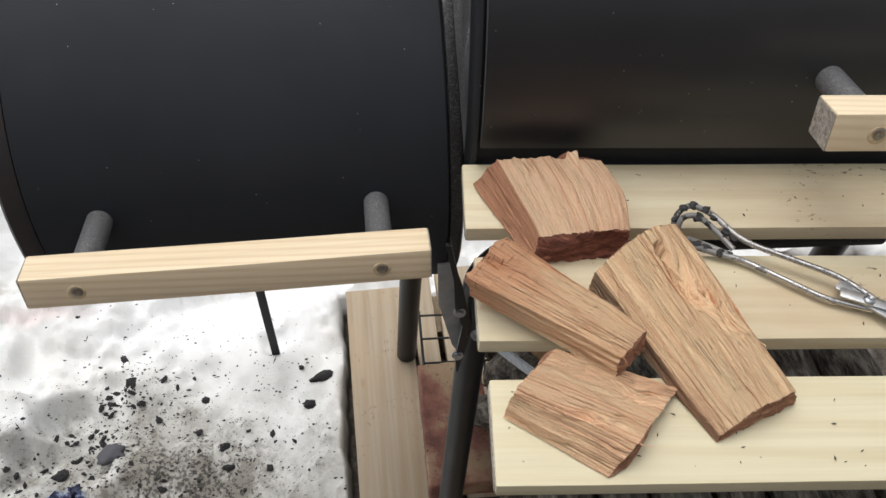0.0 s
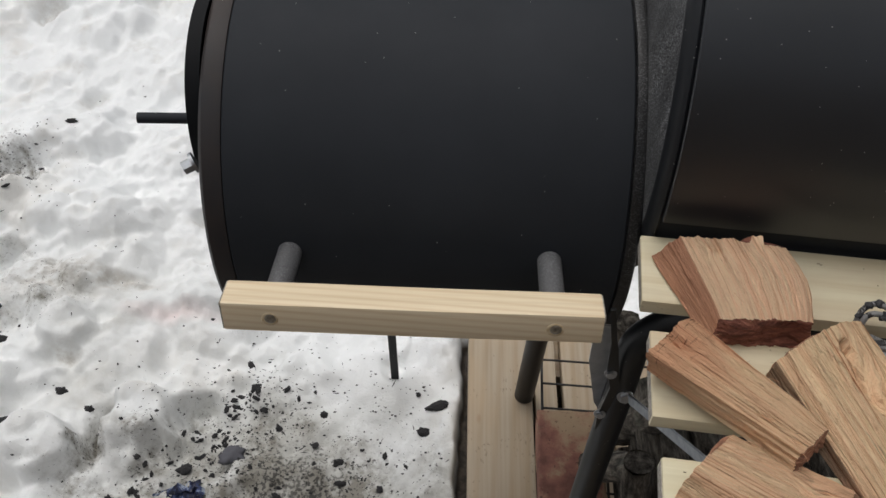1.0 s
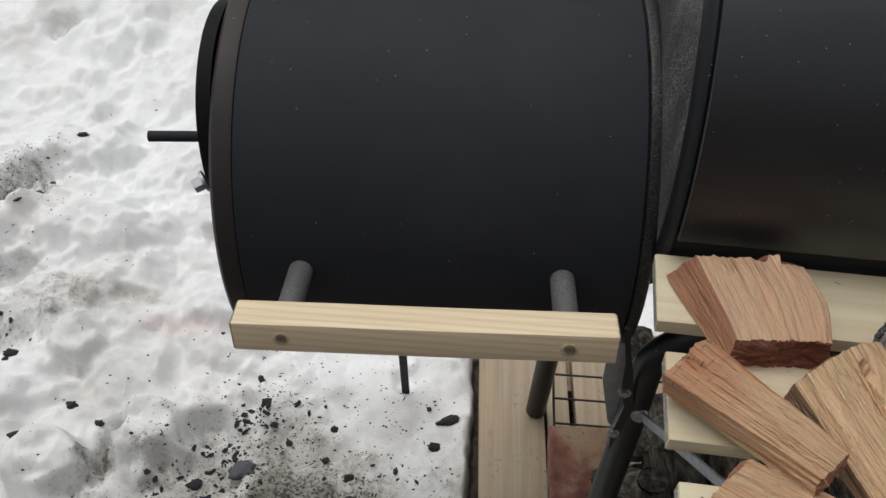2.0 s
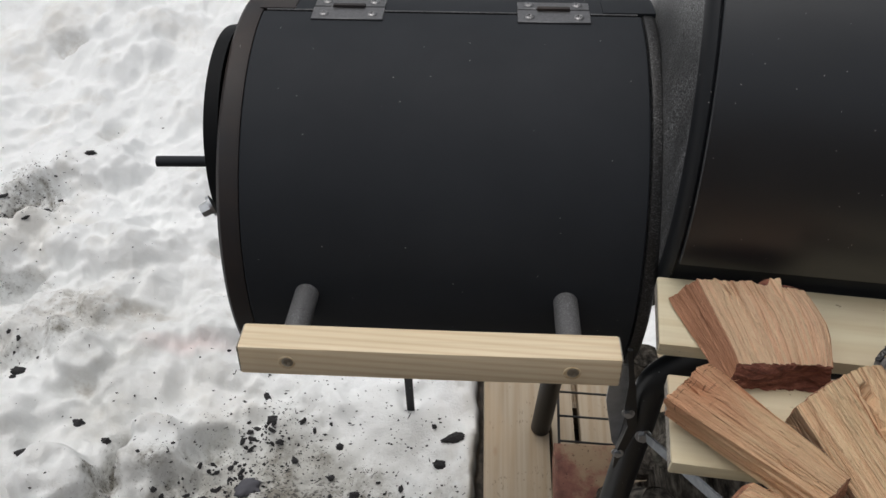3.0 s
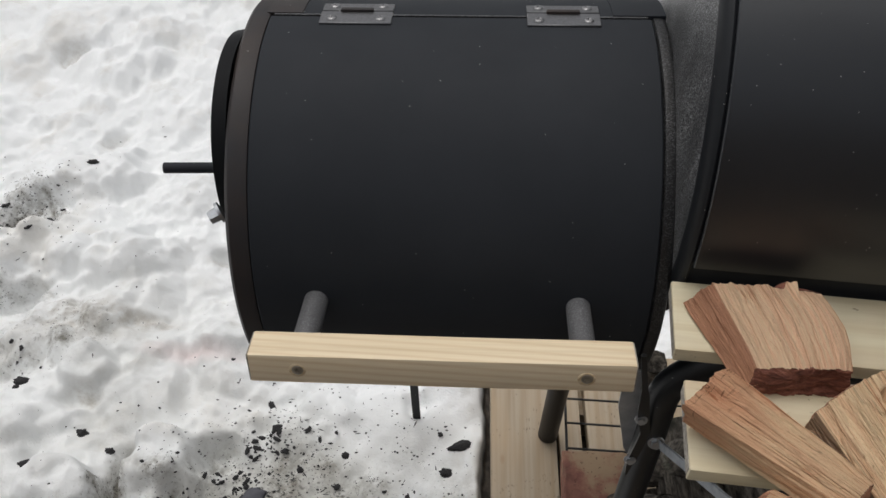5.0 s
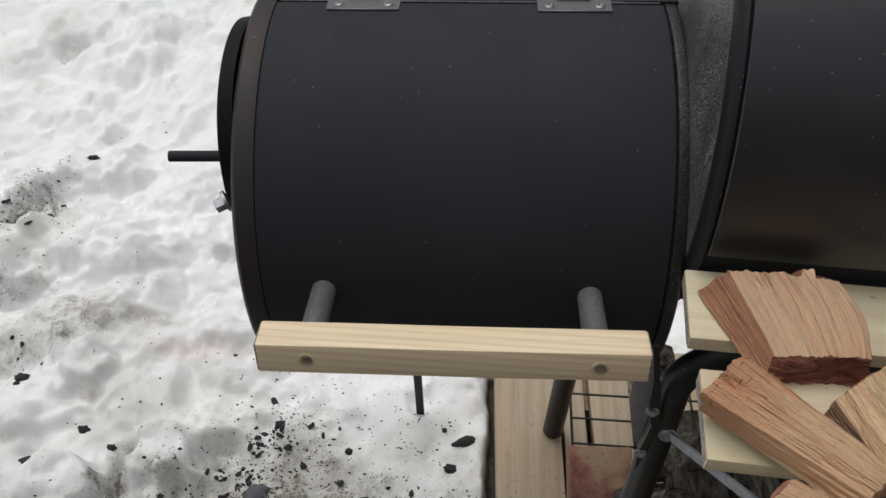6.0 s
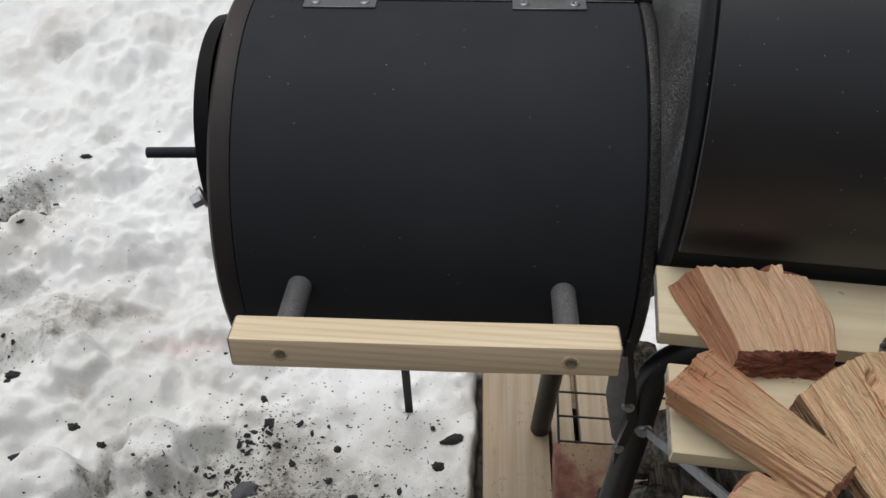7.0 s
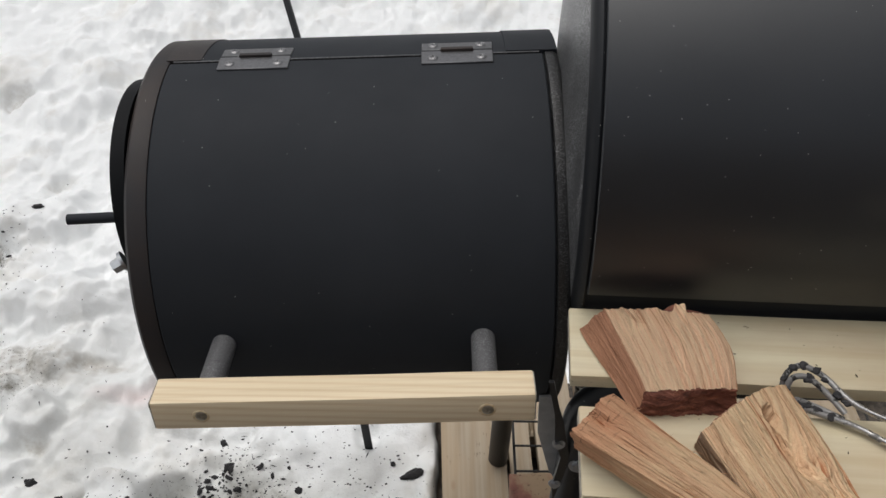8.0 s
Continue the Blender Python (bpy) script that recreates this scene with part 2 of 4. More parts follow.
def snow_surface(name):
    n = Nodes(name)
    xyz = n.put("ShaderNodeSeparateXYZ", Vector=n.co)
    x, y = xyz.outputs["X"], xyz.outputs["Y"]

    def patch(px, py, rx, ry):
        dx = n.math("MULTIPLY", n.math("SUBTRACT", x, px), 1 / rx)
        dy = n.math("MULTIPLY", n.math("SUBTRACT", y, py), 1 / ry)
        d = n.math("SQRT", n.math("ADD", n.math("MULTIPLY", dx, dx), n.math("MULTIPLY", dy, dy)))
        return n.ramp(d, (0.0, 1.0), (1.0, 0.0))

    base = n.ramp(n.noise(5.5, 5), (0.38, (0.885, 0.90, 0.90)), (0.62, (0.94, 0.955, 0.953)))
    tan = n.ramp(n.noise(3.1, 5, rough=0.62), (0.53, 0), (0.68, 0.36))
    c = n.mix(tan, base, (0.62, 0.57, 0.485))
    # Greys the near snow in two broad patches, strongest round the firebox's left end.
    veil = n.math("ADD", n.math("MULTIPLY", patch(-1.05, 0.55, 0.75, 0.62), 0.7), n.math("MULTIPLY", patch(-0.43, 0.19, 0.55, 0.42), 2.6))
    veil = n.math("MINIMUM", veil, 1.5)
    veil = n.math("MULTIPLY", veil, n.ramp(n.noise(4.2, 5, rough=0.6), (0.35, 0.22), (0.65, 0.85)))
    c = n.mix(n.math("MINIMUM", veil, 0.95), c, (0.545, 0.545, 0.51))
    soiled = n.math("ADD", n.math("ADD", patch(-1.19, 0.79, 0.20, 0.11), patch(-1.01, 0.80, 0.11, 0.045)), n.math("ADD", patch(-0.86, 1.035, 0.07, 0.04), patch(-1.09, 0.562, 0.06, 0.03)))
    soiled = n.math("ADD", soiled, n.math("ADD", patch(-1.64, 2.0, 0.08, 0.08), patch(-1.35, 1.56, 0.07, 0.06)))
    c = n.mix(n.math("MULTIPLY", n.ramp(soiled, (0.05, 0), (0.8, 0.5)), n.ramp(n.noise(30, 5, rough=0.65), (0.36, 0.1), (0.60, 1))), c, (0.29, 0.235, 0.165))
    c = n.mix(n.ramp(n.noise(8.5, 5, rough=0.6), (0.58, 0), (0.72, 0.35)), c, (0.50, 0.475, 0.42))
    ash = n.math("ADD", n.math("MULTIPLY", patch(-0.49, 0.26, 0.22, 0.20), 1.7), n.math("MULTIPLY", patch(-0.42, 0.10, 0.50, 0.38), 1.0))
    ash = n.math("ADD", ash, n.math("MULTIPLY", patch(-1.52, 1.17, 0.19, 0.19), 1.7))
    ash = n.math("ADD", ash, n.math("MULTIPLY", patch(-1.25, 0.74, 0.20, 0.15), 0.9))
    ash = n.math("ADD", ash, n.math("MULTIPLY", patch(-0.86, 0.26, 0.22, 0.16), 0.8))
    ash = n.math("ADD", ash, n.math("MULTIPLY", patch(-0.70, 0.40, 0.24, 0.21), 0.55))
    ash = n.math("ADD", ash, n.math("MULTIPLY", patch(-1.40, 0.90, 0.12, 0.07), 1.3))
    ash = n.math("ADD", ash, n.math("MULTIPLY", patch(-0.95, 0.36, 0.05, 0.10), 1.6))
    mott = n.noise(24, 6, rough=0.68)
    blotch = n.ramp(n.math("ADD", n.noise(7.5, 4), n.math("MULTIPLY", ash, 0.07)), (0.44, 0.15), (0.60, 1))
    grit = n.ramp(n.math("ADD", mott, n.math("MULTIPLY", ash, 0.20)), (0.52, 0), (0.78, 0.9))
    c = n.mix(n.math("MULTIPLY", n.math("MULTIPLY", grit, blotch), n.ramp(ash, (0.02, 0), (0.35, 1))), c, (0.19, 0.175, 0.14))
    fine = n.noise(120, 4, rough=0.65)
    pepper = n.ramp(n.math("ADD", fine, n.math("MULTIPLY", ash, 0.09)), (0.655, 0), (0.70, 1))
    c = n.mix(n.math("MULTIPLY", n.math("MULTIPLY", pepper, blotch), n.ramp(ash, (0.0, 0.12), (0.12, 0.85))), c, (0.035, 0.033, 0.03))
    # Dark brown where the ground sheet lies low beside and under the planks.
    low_brown = n.math("MULTIPLY", n.ramp(n.math("MULTIPLY", xyz.outputs["Z"], -10.0), (0.10, 0), (0.32, 1)), n.math("MULTIPLY", n.math("GREATER_THAN", x, -0.15), n.math("LESS_THAN", y, 0.75)))
    # Dark ground out of view, added to dim what the lid reflects.
    unseen_dark_ground = n.ramp(n.math("ADD", n.math("MULTIPLY", y, -1.0), n.math("MULTIPLY", n.noise(5, 4), 0.3)), (0.45, 0), (0.62, 1))
    unseen_dark_ground = n.math("MULTIPLY", unseen_dark_ground, n.math("MULTIPLY", n.math("GREATER_THAN", y, -2.4), n.math("LESS_THAN", n.math("ABSOLUTE", x), 3.4)))
    c = n.mix(unseen_dark_ground, c, n.ramp(n.noise(2.5, 6), (0.35, (0.085, 0.075, 0.064)), (0.65, (0.16, 0.15, 0.138))))
    c = n.mix(low_brown, c, n.ramp(n.noise(60, 4), (0.4, (0.035, 0.027, 0.020)), (0.6, (0.10, 0.08, 0.06))))
    rose = n.math("MULTIPLY", patch(-0.86, 0.705, 0.17, 0.035), 0.34)
    c = n.mix(rose, c, (0.80, 0.50, 0.48))
    n.bsdf.inputs["Subsurface Weight"].default_value = 0.0
    return n.done(c, 0.6, 0.0, n.math("ADD", n.math("MULTIPLY", n.noise(38, 4, rough=0.5), 0.6), n.math("MULTIPLY", n.noise(240, 4, rough=0.6), 0.4)), 0.55, 0.012)


def charcoal(name):
    n = Nodes(name)
    g = n.noise(120, 5, n.shifted())
    c = n.ramp(g, (0.3, (0.008, 0.008, 0.009)), (0.7, (0.045, 0.043, 0.045)))
    return n.done(c, 0.7, 0.0, g, 0.8, 0.003)


def plastic_film(name):
    n = Nodes(name)
    # The pale blue stop paints highlights into the dark film's colour.
    g = n.ramp(n.noise(38, 4), (0.44, (0.016, 0.018, 0.04)), (0.54, (0.05, 0.07, 0.16)), (0.62, (0.40, 0.46, 0.56)))
    return n.done(g, 0.25, 0.0, n.noise(90, 4), 0.5, 0.003)


PAINT = black_paint("black_satin_paint", 0.68, shine=0.20, tone=0.92)
LID_PAINT = black_paint("black_gloss_paint", 0.38, dust=0.9, shine=0.74, tone=0.68)
RIM_PAINT = black_paint("heat_browned_paint", 0.55, brown=0.55, dust=0.3, grain=0.6, tone=0.9)
DARK_PAINT = black_paint("matt_black_paint", 0.5, shine=0.3, dust=0.7, grain=0.8, tone=0.45)
TUBE_PAINT = rough_steel_paint("flecked_grey_tube_paint", 0.105, 0.4)
PLATE_PAINT = rough_steel_paint("worn_black_plate", 0.035, 1.0)
HANDLE_PINE = pine("clear_handle_pine", (0.82, 0.69, 0.49), 8.0, contrast=0.5)
SLAT_PINE = pine("pale_slat_pine", (0.665, 0.615, 0.435), 2.4, contrast=0.36)
SLAT_SOOTY = pine("smudged_slat_pine", (0.675, 0.61, 0.435), 2.4, dirt=0.85, contrast=0.34)
PLANK_PINE = pine("weathered_plank_pine", (0.45, 0.375, 0.28), 2.2, dirt=0.6, rough=0.75, contrast=0.5)
SAWN = sawn_end("sawn_pine_end")
OAK_A = split_wood("split_red_wood", (0.94, 0.60, 0.375), (0.73, 0.375, 0.21))
OAK_FINE = split_wood("split_pink_wood", (0.95, 0.61, 0.395), (0.74, 0.385, 0.22), 0.5, 0.45)
OAK_BUTT = split_wood("split_red_butted_wood", (0.93, 0.605, 0.37), (0.72, 0.375, 0.20), 0.45, 0.9, 0.65)
OAK_B = split_wood("split_tan_wood", (0.92, 0.62, 0.38), (0.73, 0.40, 0.22), 0.4)
OAK_RED = split_wood("red_heartwood_side", (0.56, 0.29, 0.18), (0.36, 0.15, 0.085))
OAK_GREY = split_wood("weathered_brown_side", (0.34, 0.235, 0.16), (0.19, 0.12, 0.075))
OAK_END = split_end("reddish_end_grain", (0.40, 0.17, 0.11), (0.20, 0.07, 0.045))
OAK_END_TAN = split_end("tan_end_grain", (0.60, 0.36, 0.22), (0.36, 0.17, 0.10))
BARK = bark("grey_bark")
CUT = cut_face("cut_branch_face")
CLAY = fired_clay("red_fired_clay")
ZINC = metal("zinc_plated_steel", (0.62, 0.64, 0.66), 0.34)
BLUED = metal("dark_grey_bracket_steel", (0.46, 0.48, 0.50), 0.5, 0.5, 40)
SCREW = metal("tarnished_screw_steel", (0.40, 0.36, 0.29), 0.38, 0.85, 300)
WIRE = metal("blackened_wire", (0.03, 0.03, 0.03), 0.5, 0.3)
SOOTY = sooty_steel("sooty_chromed_rod")
SNOW = snow_surface("dirty_thawing_snow")
COAL = charcoal("charcoal")
FILM = plastic_film("dark_blue_plastic_film")


BRACE = metal("dull_zinc", (0.36, 0.38, 0.41), 0.5)
SEAM = rough_steel_paint("dusty_seam_highlight", 0.03, 0.3)
# Black paint toned down to carry the vent's shadow side.
VENT_SHADE_PAINT = black_paint("shade_black_vent_paint", 0.6, dust=0.5, grain=0.8, shine=0.15, tone=0.18)
CART_PAINT = black_paint("cart_black_paint", 0.42, dust=0.9, grain=0.6, shine=0.4, tone=0.3)
RIM_BLACK = rough_steel_paint("black_rim_paint", 0.014, 0.28)
HOLE_SHADE = pine("bore_shade_wood", (0.66, 0.53, 0.35), 9.0)
HINGE = metal("glossy_hinge_paint", (0.21, 0.21, 0.215), 0.30, 0.85, 260)
SCREW_DARK = metal("painted_screw_steel", (0.26, 0.26, 0.265), 0.36, 0.8)


# ---- mesh tools ----
def part(name, bm, material, parent=None, label="", smooth=True):
    mesh = bpy.data.meshes.new(name)
    bm.normal_update()
    bm.to_mesh(mesh)
    bm.free()
    for m in (material if isinstance(material, (list, tuple)) else [material]):
        mesh.materials.append(m)
    if smooth:
        mesh.shade_smooth()
        mesh.set_sharp_from_angle(angle=radians(38))
    ob = new(name, mesh)
    if parent is not None:
        ob.parent = parent
    if label:
        ob["label"] = label
    return ob


def thing(name, label, category, m=None, group="", kind=""):
    ob = new(name)
    ob.empty_display_size = 0.05
    if m is not None:
        ob.matrix_world = m
    return tagged(ob, label, category, group, kind)


def box(x0, x1, y0, y1, z0, z1, bevel=0.0, seg=2, m=None):
    bm = bmesh.new()
    bmesh.ops.create_cube(bm, size=1)
    for v in bm.verts:
        v.co = Vector(((x0 + x1) / 2 + v.co.x * (x1 - x0), (y0 + y1) / 2 + v.co.y * (y1 - y0), (z0 + z1) / 2 + v.co.z * (z1 - z0)))
    if bevel:
        bmesh.ops.bevel(bm, geom=bm.edges[:], offset=bevel, segments=seg, affect="EDGES", profile=0.6)
    if m is not None:
        bmesh.ops.transform(bm, matrix=m, verts=bm.verts)
    return bm


def rounded_path(points, radius, steps=6):
    """A polyline with its corners rounded."""
    pts = [Vector(p) for p in points]
    out = [pts[0]]
    for a, b, c in zip(pts, pts[1:], pts[2:]):
        r = min(radius, (a - b).length * 0.48, (c - b).length * 0.48)
        p, q = b + (a - b).normalized() * r, b + (c - b).normalized() * r
        for k in range(steps + 1):
            s = k / steps
            out.append(p * (1 - s) ** 2 + b * 2 * s * (1 - s) + q * s * s)
    return out + [pts[-1]]


def tube(points, r, sides=16, bend=0.0, caps=True, bm=None):
    bm = bm or bmesh.new()
    pts = rounded_path(points, bend) if bend else [Vector(p) for p in points]
    rings = []
    side = None
    for k, p in enumerate(pts):
        d = (pts[min(k + 1, len(pts) - 1)] - pts[max(k - 1, 0)]).normalized()
        if side is None:
            side = d.orthogonal().normalized()
        side = (side - d * side.dot(d)).normalized()
        up = d.cross(side)
        rings.append([bm.verts.new(p + side * (r * math.cos(a)) + up * (r * math.sin(a))) for a in (2 * math.pi * i / sides for i in range(sides))])
    for a, b in zip(rings, rings[1:]):
        for i in range(sides):
            bm.faces.new((a[i], a[(i + 1) % sides], b[(i + 1) % sides], b[i]))
    if caps:
        bm.faces.new(rings[0][::-1])
        bm.faces.new(rings[-1])
    return bm


def lathe_x(profile, a0=0.0, a1=360.0, seg=96, bm=None):
    """Turns a closed profile of (x, radius) round the x axis; 0 degrees is up, 90 towards the front (-y)."""
    bm = bm or bmesh.new()
    full = a1 - a0 >= 360
    count = seg if full else seg + 1
    rings = []
    for k in range(count):
        a = radians(a0 + (a1 - a0) * k / seg)
        rings.append([bm.verts.new((x, -r * math.sin(a), r * math.cos(a))) for x, r in profile])
    n = len(profile)
    for k in range(seg):
        a, b = rings[k], rings[(k + 1) % count]
        for i in range(n):
            bm.faces.new((a[i], a[(i + 1) % n], b[(i + 1) % n], b[i]))
    if not full:
        bm.faces.new(rings[0])
        bm.faces.new(rings[-1][::-1])
    bmesh.ops.recalc_face_normals(bm, faces=bm.faces)
    return bm


def disc_x(x, r, out, bulge=0.0, seg=96, rings=8):
    """A dished disc across the x axis, bulging towards out (+1 or -1)."""
    bm = bmesh.new()
    rows = []
    for k in range(1, rings + 1):
        q = k / rings
        rows.append([bm.verts.new((x + out * bulge * (1 - q * q), -r * q * math.sin(a), r * q * math.cos(a))) for a in (2 * math.pi * i / seg for i in range(seg))])
    mid = bm.verts.new((x + out * bulge, 0, 0))
    for i in range(seg):
        bm.faces.new((mid, rows[0][i], rows[0][(i + 1) % seg]))
        for a, b in zip(rows, rows[1:]):
            bm.faces.new((a[i], b[i], b[(i + 1) % seg], a[(i + 1) % seg]))
    bmesh.ops.recalc_face_normals(bm, faces=bm.faces)
    return bm


def screw_head(m, r=0.005, slot=True):
    """A domed head with a cross recess, its axis along local z."""
    bm = bmesh.new()
    rows = []
    for rr, z in ((r, 0), (r, 0.12 * r), (r * 0.85, 0.42 * r), (r * 0.5, 0.6 * r)):
        rows.append([bm.verts.new((rr * math.cos(a), rr * math.sin(a), z)) for a in (2 * math.pi * i / 16 for i in range(16))])
    cross = []
    for i in range(16):
        a = 2 * math.pi * i / 16
        deep = 0.15 if i % 4 == 0 else 0.58
        cross.append(bm.verts.new((0.42 * r * math.cos(a), 0.42 * r * math.sin(a), deep * r)))
    rows.append(cross)
    mid = bm.verts.new((0, 0, 0.1 * r))
    for a, b in zip(rows, rows[1:]):
        for i in range(16):
            bm.faces.new((a[i], a[(i + 1) % 16], b[(i + 1) % 16], b[i]))
    for i in range(16):
        bm.faces.new((cross[i], cross[(i + 1) % 16], mid))
    bmesh.ops.transform(bm, matrix=m, verts=bm.verts)
    return bm


def hex_bolt(m, r, h, washer=1.5):
    bm = bmesh.new()
    bmesh.ops.create_cone(bm, cap_ends=True, segments=20, radius1=r * washer, radius2=r * washer * 0.96, depth=h * 0.25, matrix=Matrix.Translation((0, 0, h * 0.125)))
    bmesh.ops.create_cone(bm, cap_ends=True, segments=6, radius1=r, radius2=r * 0.9, depth=h * 0.75, matrix=Matrix.Translation((0, 0, h * 0.62)))
    bmesh.ops.transform(bm, matrix=m, verts=bm.verts)
    return bm


def facing(at, way):
    """The pose of a small thing whose local z points along way."""
    return Matrix.Translation(at) @ Vector(way).to_track_quat("Z", "Y").to_matrix().to_4x4()


def plank(x0, x1, y0, y1, z0, z1, seed, cells=24):
    """A board along x with eased edges and slightly uneven faces."""
    bm = box(x0, x1, y0, y1, z0, z1, 0.0022, 2)
    cut = [e for e in bm.edges if abs(e.verts[0].co.x - e.verts[1].co.x) > 0.1]
    bmesh.ops.subdivide_edges(bm, edges=cut, cuts=cells, use_grid_fill=True)
    for v in bm.verts:
        v.co.z += 0.0009 * noise.noise((v.co.x * 5 + seed, v.co.y * 8, seed))
        v.co.y += 0.0009 * noise.noise((v.co.x * 6 + seed, 3.3, v.co.z * 9))
        v.co.x += 0.0012 * noise.noise((v.co.y * 60 + seed, v.co.z * 60, v.co.x * 2))
    return bm


# ---- ground ----
def lattice(i, j, seed):
    """A repeatable number from 0 to 1 for each cell of a grid."""
    v = np.sin(i * 127.1 + j * 311.7 + seed * 74.7) * 43758.5453
    return v - np.floor(v)


def swell(x, y, size, seed):
    """Soft noise from -1 to 1 with bumps about as wide as size."""
    x, y = x / size, y / size
    i, j = np.floor(x), np.floor(y)
    u, v = x - i, y - j
    u, v = u * u * u * (u * (u * 6 - 15) + 10), v * v * v * (v * (v * 6 - 15) + 10)
    low = lattice(i, j, seed) * (1 - u) + lattice(i + 1, j, seed) * u
    top = lattice(i, j + 1, seed) * (1 - u) + lattice(i + 1, j + 1, seed) * u
    return 2 * (low * (1 - v) + top * v) - 1


def pillows(x, y, size, seed, power=5.0):
    """Rounded lumps of uneven height that lean on one another, with soft dips between them."""
    x, y = x / size, y / size
    i, j = np.floor(x), np.floor(y)
    total = 0.0
    for di in (-1, 0, 1):
        for dj in (-1, 0, 1):
            ci, cj = i + di, j + dj
            px, py = ci + 0.1 + 0.8 * lattice(ci, cj, seed), cj + 0.1 + 0.8 * lattice(ci, cj, seed + 1)
            wide = 0.42 + 0.34 * lattice(ci, cj, seed + 2)
            lift = 0.45 + 0.55 * lattice(ci, cj, seed + 3)
            total = total + (lift * np.exp(-((x - px) ** 2 + (y - py) ** 2) / (wide * wide))) ** power
    return total ** (1 / power)


# x, y, half-widths, turn in degrees, rise, sharpness of the rim
MOUNDS = ((-0.862, 0.405, 0.088, 0.100, 0, 0.075, 0.34), (-1.050, 0.305, 0.105, 0.066, 12, 0.080, 0.22), (-0.850, 0.790, 0.230, 0.085, 9, 0.030, 0.35), (-1.095, 0.640, 0.072, 0.062, -25, 0.042, 0.30),
          (-1.24, 0.50, 0.13, 0.09, 20, 0.040, 0.5), (-0.56, 0.60, 0.17, 0.09, 0, 0.032, 0.6), (-1.20, 1.02, 0.17, 0.10, -15, 0.05, 0.5), (-1.32, 1.34, 0.16, 0.11, 10, 0.055, 0.5), (-0.30, 0.63, 0.13, 0.06, 0, 0.025, 0.6),
          (-0.745, 0.450, 0.055, 0.062, 35, -0.060, 0.60), (-0.950, 0.375, 0.026, 0.085, -12, -0.065, 0.5), (-1.095, 0.555, 0.060, 0.028, 10, -0.018, 0.6), (-1.51, 1.17, 0.15, 0.11, 30, -0.080, 0.6), (-1.40, 0.895, 0.095, 0.035, 30, -0.065, 0.5),
          (-0.86, 1.04, 0.045, 0.030, -30, -0.050, 0.5), (-1.00, 0.80, 0.070, 0.035, 10, -0.030, 0.6), (-1.64, 2.00, 0.06, 0.06, 0, -0.055, 0.5), (-1.36, 1.57, 0.05, 0.05, 0, -0.045, 0.5), (-1.06, 1.12, 0.05, 0.04, 0, -0.03, 0.6), (-1.19, 0.80, 0.12, 0.06, 20, -0.028, 0.8))


def ground_height(x, y):
    """The snow's height at a place, or at whole arrays of places."""
    wx, wy = x + 0.035 * swell(x, y, 0.16, 5), y + 0.035 * swell(x, y, 0.16, 9)
    far = np.clip((y - 0.9) / 0.8, 0, 1)
    calm = 1 - 0.6 * np.exp(-(((x + 0.93) / 0.28) ** 4 + ((y - 0.52) / 0.28) ** 4))
    h = 0.045 * swell(x, y, 0.55, 1) + 0.016 * swell(x, y, 0.21, 2)
    h = h + calm * (0.105 - 0.035 * far) * (pillows(wx, wy, 0.23, 3, 7.0) - 0.55)
    h = h + calm * (0.052 - 0.026 * far) * (pillows(wx, wy, 0.105, 13, 7.0) - 0.5) * np.clip(0.75 + 0.9 * swell(x, y, 0.5, 6), 0.15, 1.4)
    h = h - (0.030 - 0.018 * far) * np.clip(swell(wx, wy, 0.085, 31) - 0.42, 0, 1) / 0.58
    h = h + 0.011 * swell(x, y, 0.05, 7) + 0.0072 * swell(x, y, 0.026, 8) + 0.0034 * swell(x, y, 0.014, 10)
    away = np.maximum(np.maximum(np.maximum(-2.6 - x, x - 0.55), np.maximum(-0.1 - y, y - 3.4)), 0)
    h = h * np.exp(-away * 1.2)
    h = h * (1 - 0.62 * np.exp(-((x + 0.38) ** 2 + (y - 0.33) ** 2) / 0.07))
    for mx, my, rx, ry, turn, rise, rim in MOUNDS:
        c, s = math.cos(radians(turn)), math.sin(radians(turn))
        dx, dy = (x - mx) * c + (y - my) * s, (y - my) * c - (x - mx) * s
        d = np.hypot(dx / rx, dy / ry) * (1 + 0.22 * swell(x, y, 0.07, mx * 9) + 0.10 * swell(x, y, 0.03, mx * 5))
        q = np.clip((1.15 - d) / (0.15 + rim), 0, 1)
        h = h + rise * q * q * (3 - 2 * q)
    h = h + np.where(y < 0.75, 0.03 * np.exp(-((x + 0.19) / 0.08) ** 2), 0.0)
    bank = np.exp(-(((x + 0.29) / 0.10) ** 2 + ((y - 0.52) / 0.08) ** 2))
    h = h * (1 - bank) + 0.035 * bank
    h = h - 0.030 * np.exp(-(((x + 0.288) / 0.030) ** 2 + ((y - 0.565) / 0.040) ** 2) ** 2)
    wob = 0.006 * swell(y, 0.5, 0.13, 20) + 0.003 * swell(y, 1.5, 0.035, 21)
    edge = (x + 0.137 + wob) / 0.012
    edge = np.where(y < 0.64, edge, np.minimum(edge, (0.68 - y) / 0.03))
    edge = np.clip(edge, 0, 1) * np.clip((1.1 - x) / 0.1, 0, 1) * np.clip((y + 0.75) / 0.1, 0, 1)
    return h * (1 - edge) + (-0.045 + 0.2 * h) * edge


def spread(near0, near1, step, far):
    mids = [near0 + step * k for k in range(int((near1 - near0) / step) + 1)]
    out, gap = [], step
    while not out or out[-1] < far:
        gap = min(gap * 1.02, 0.016) if not out or out[-1] < 1.7 else gap * 1.28
        out.append((out[-1] if out else 0) + gap)
    return [near0 - d for d in reversed(out)] + mids + [mids[-1] + d for d in out]


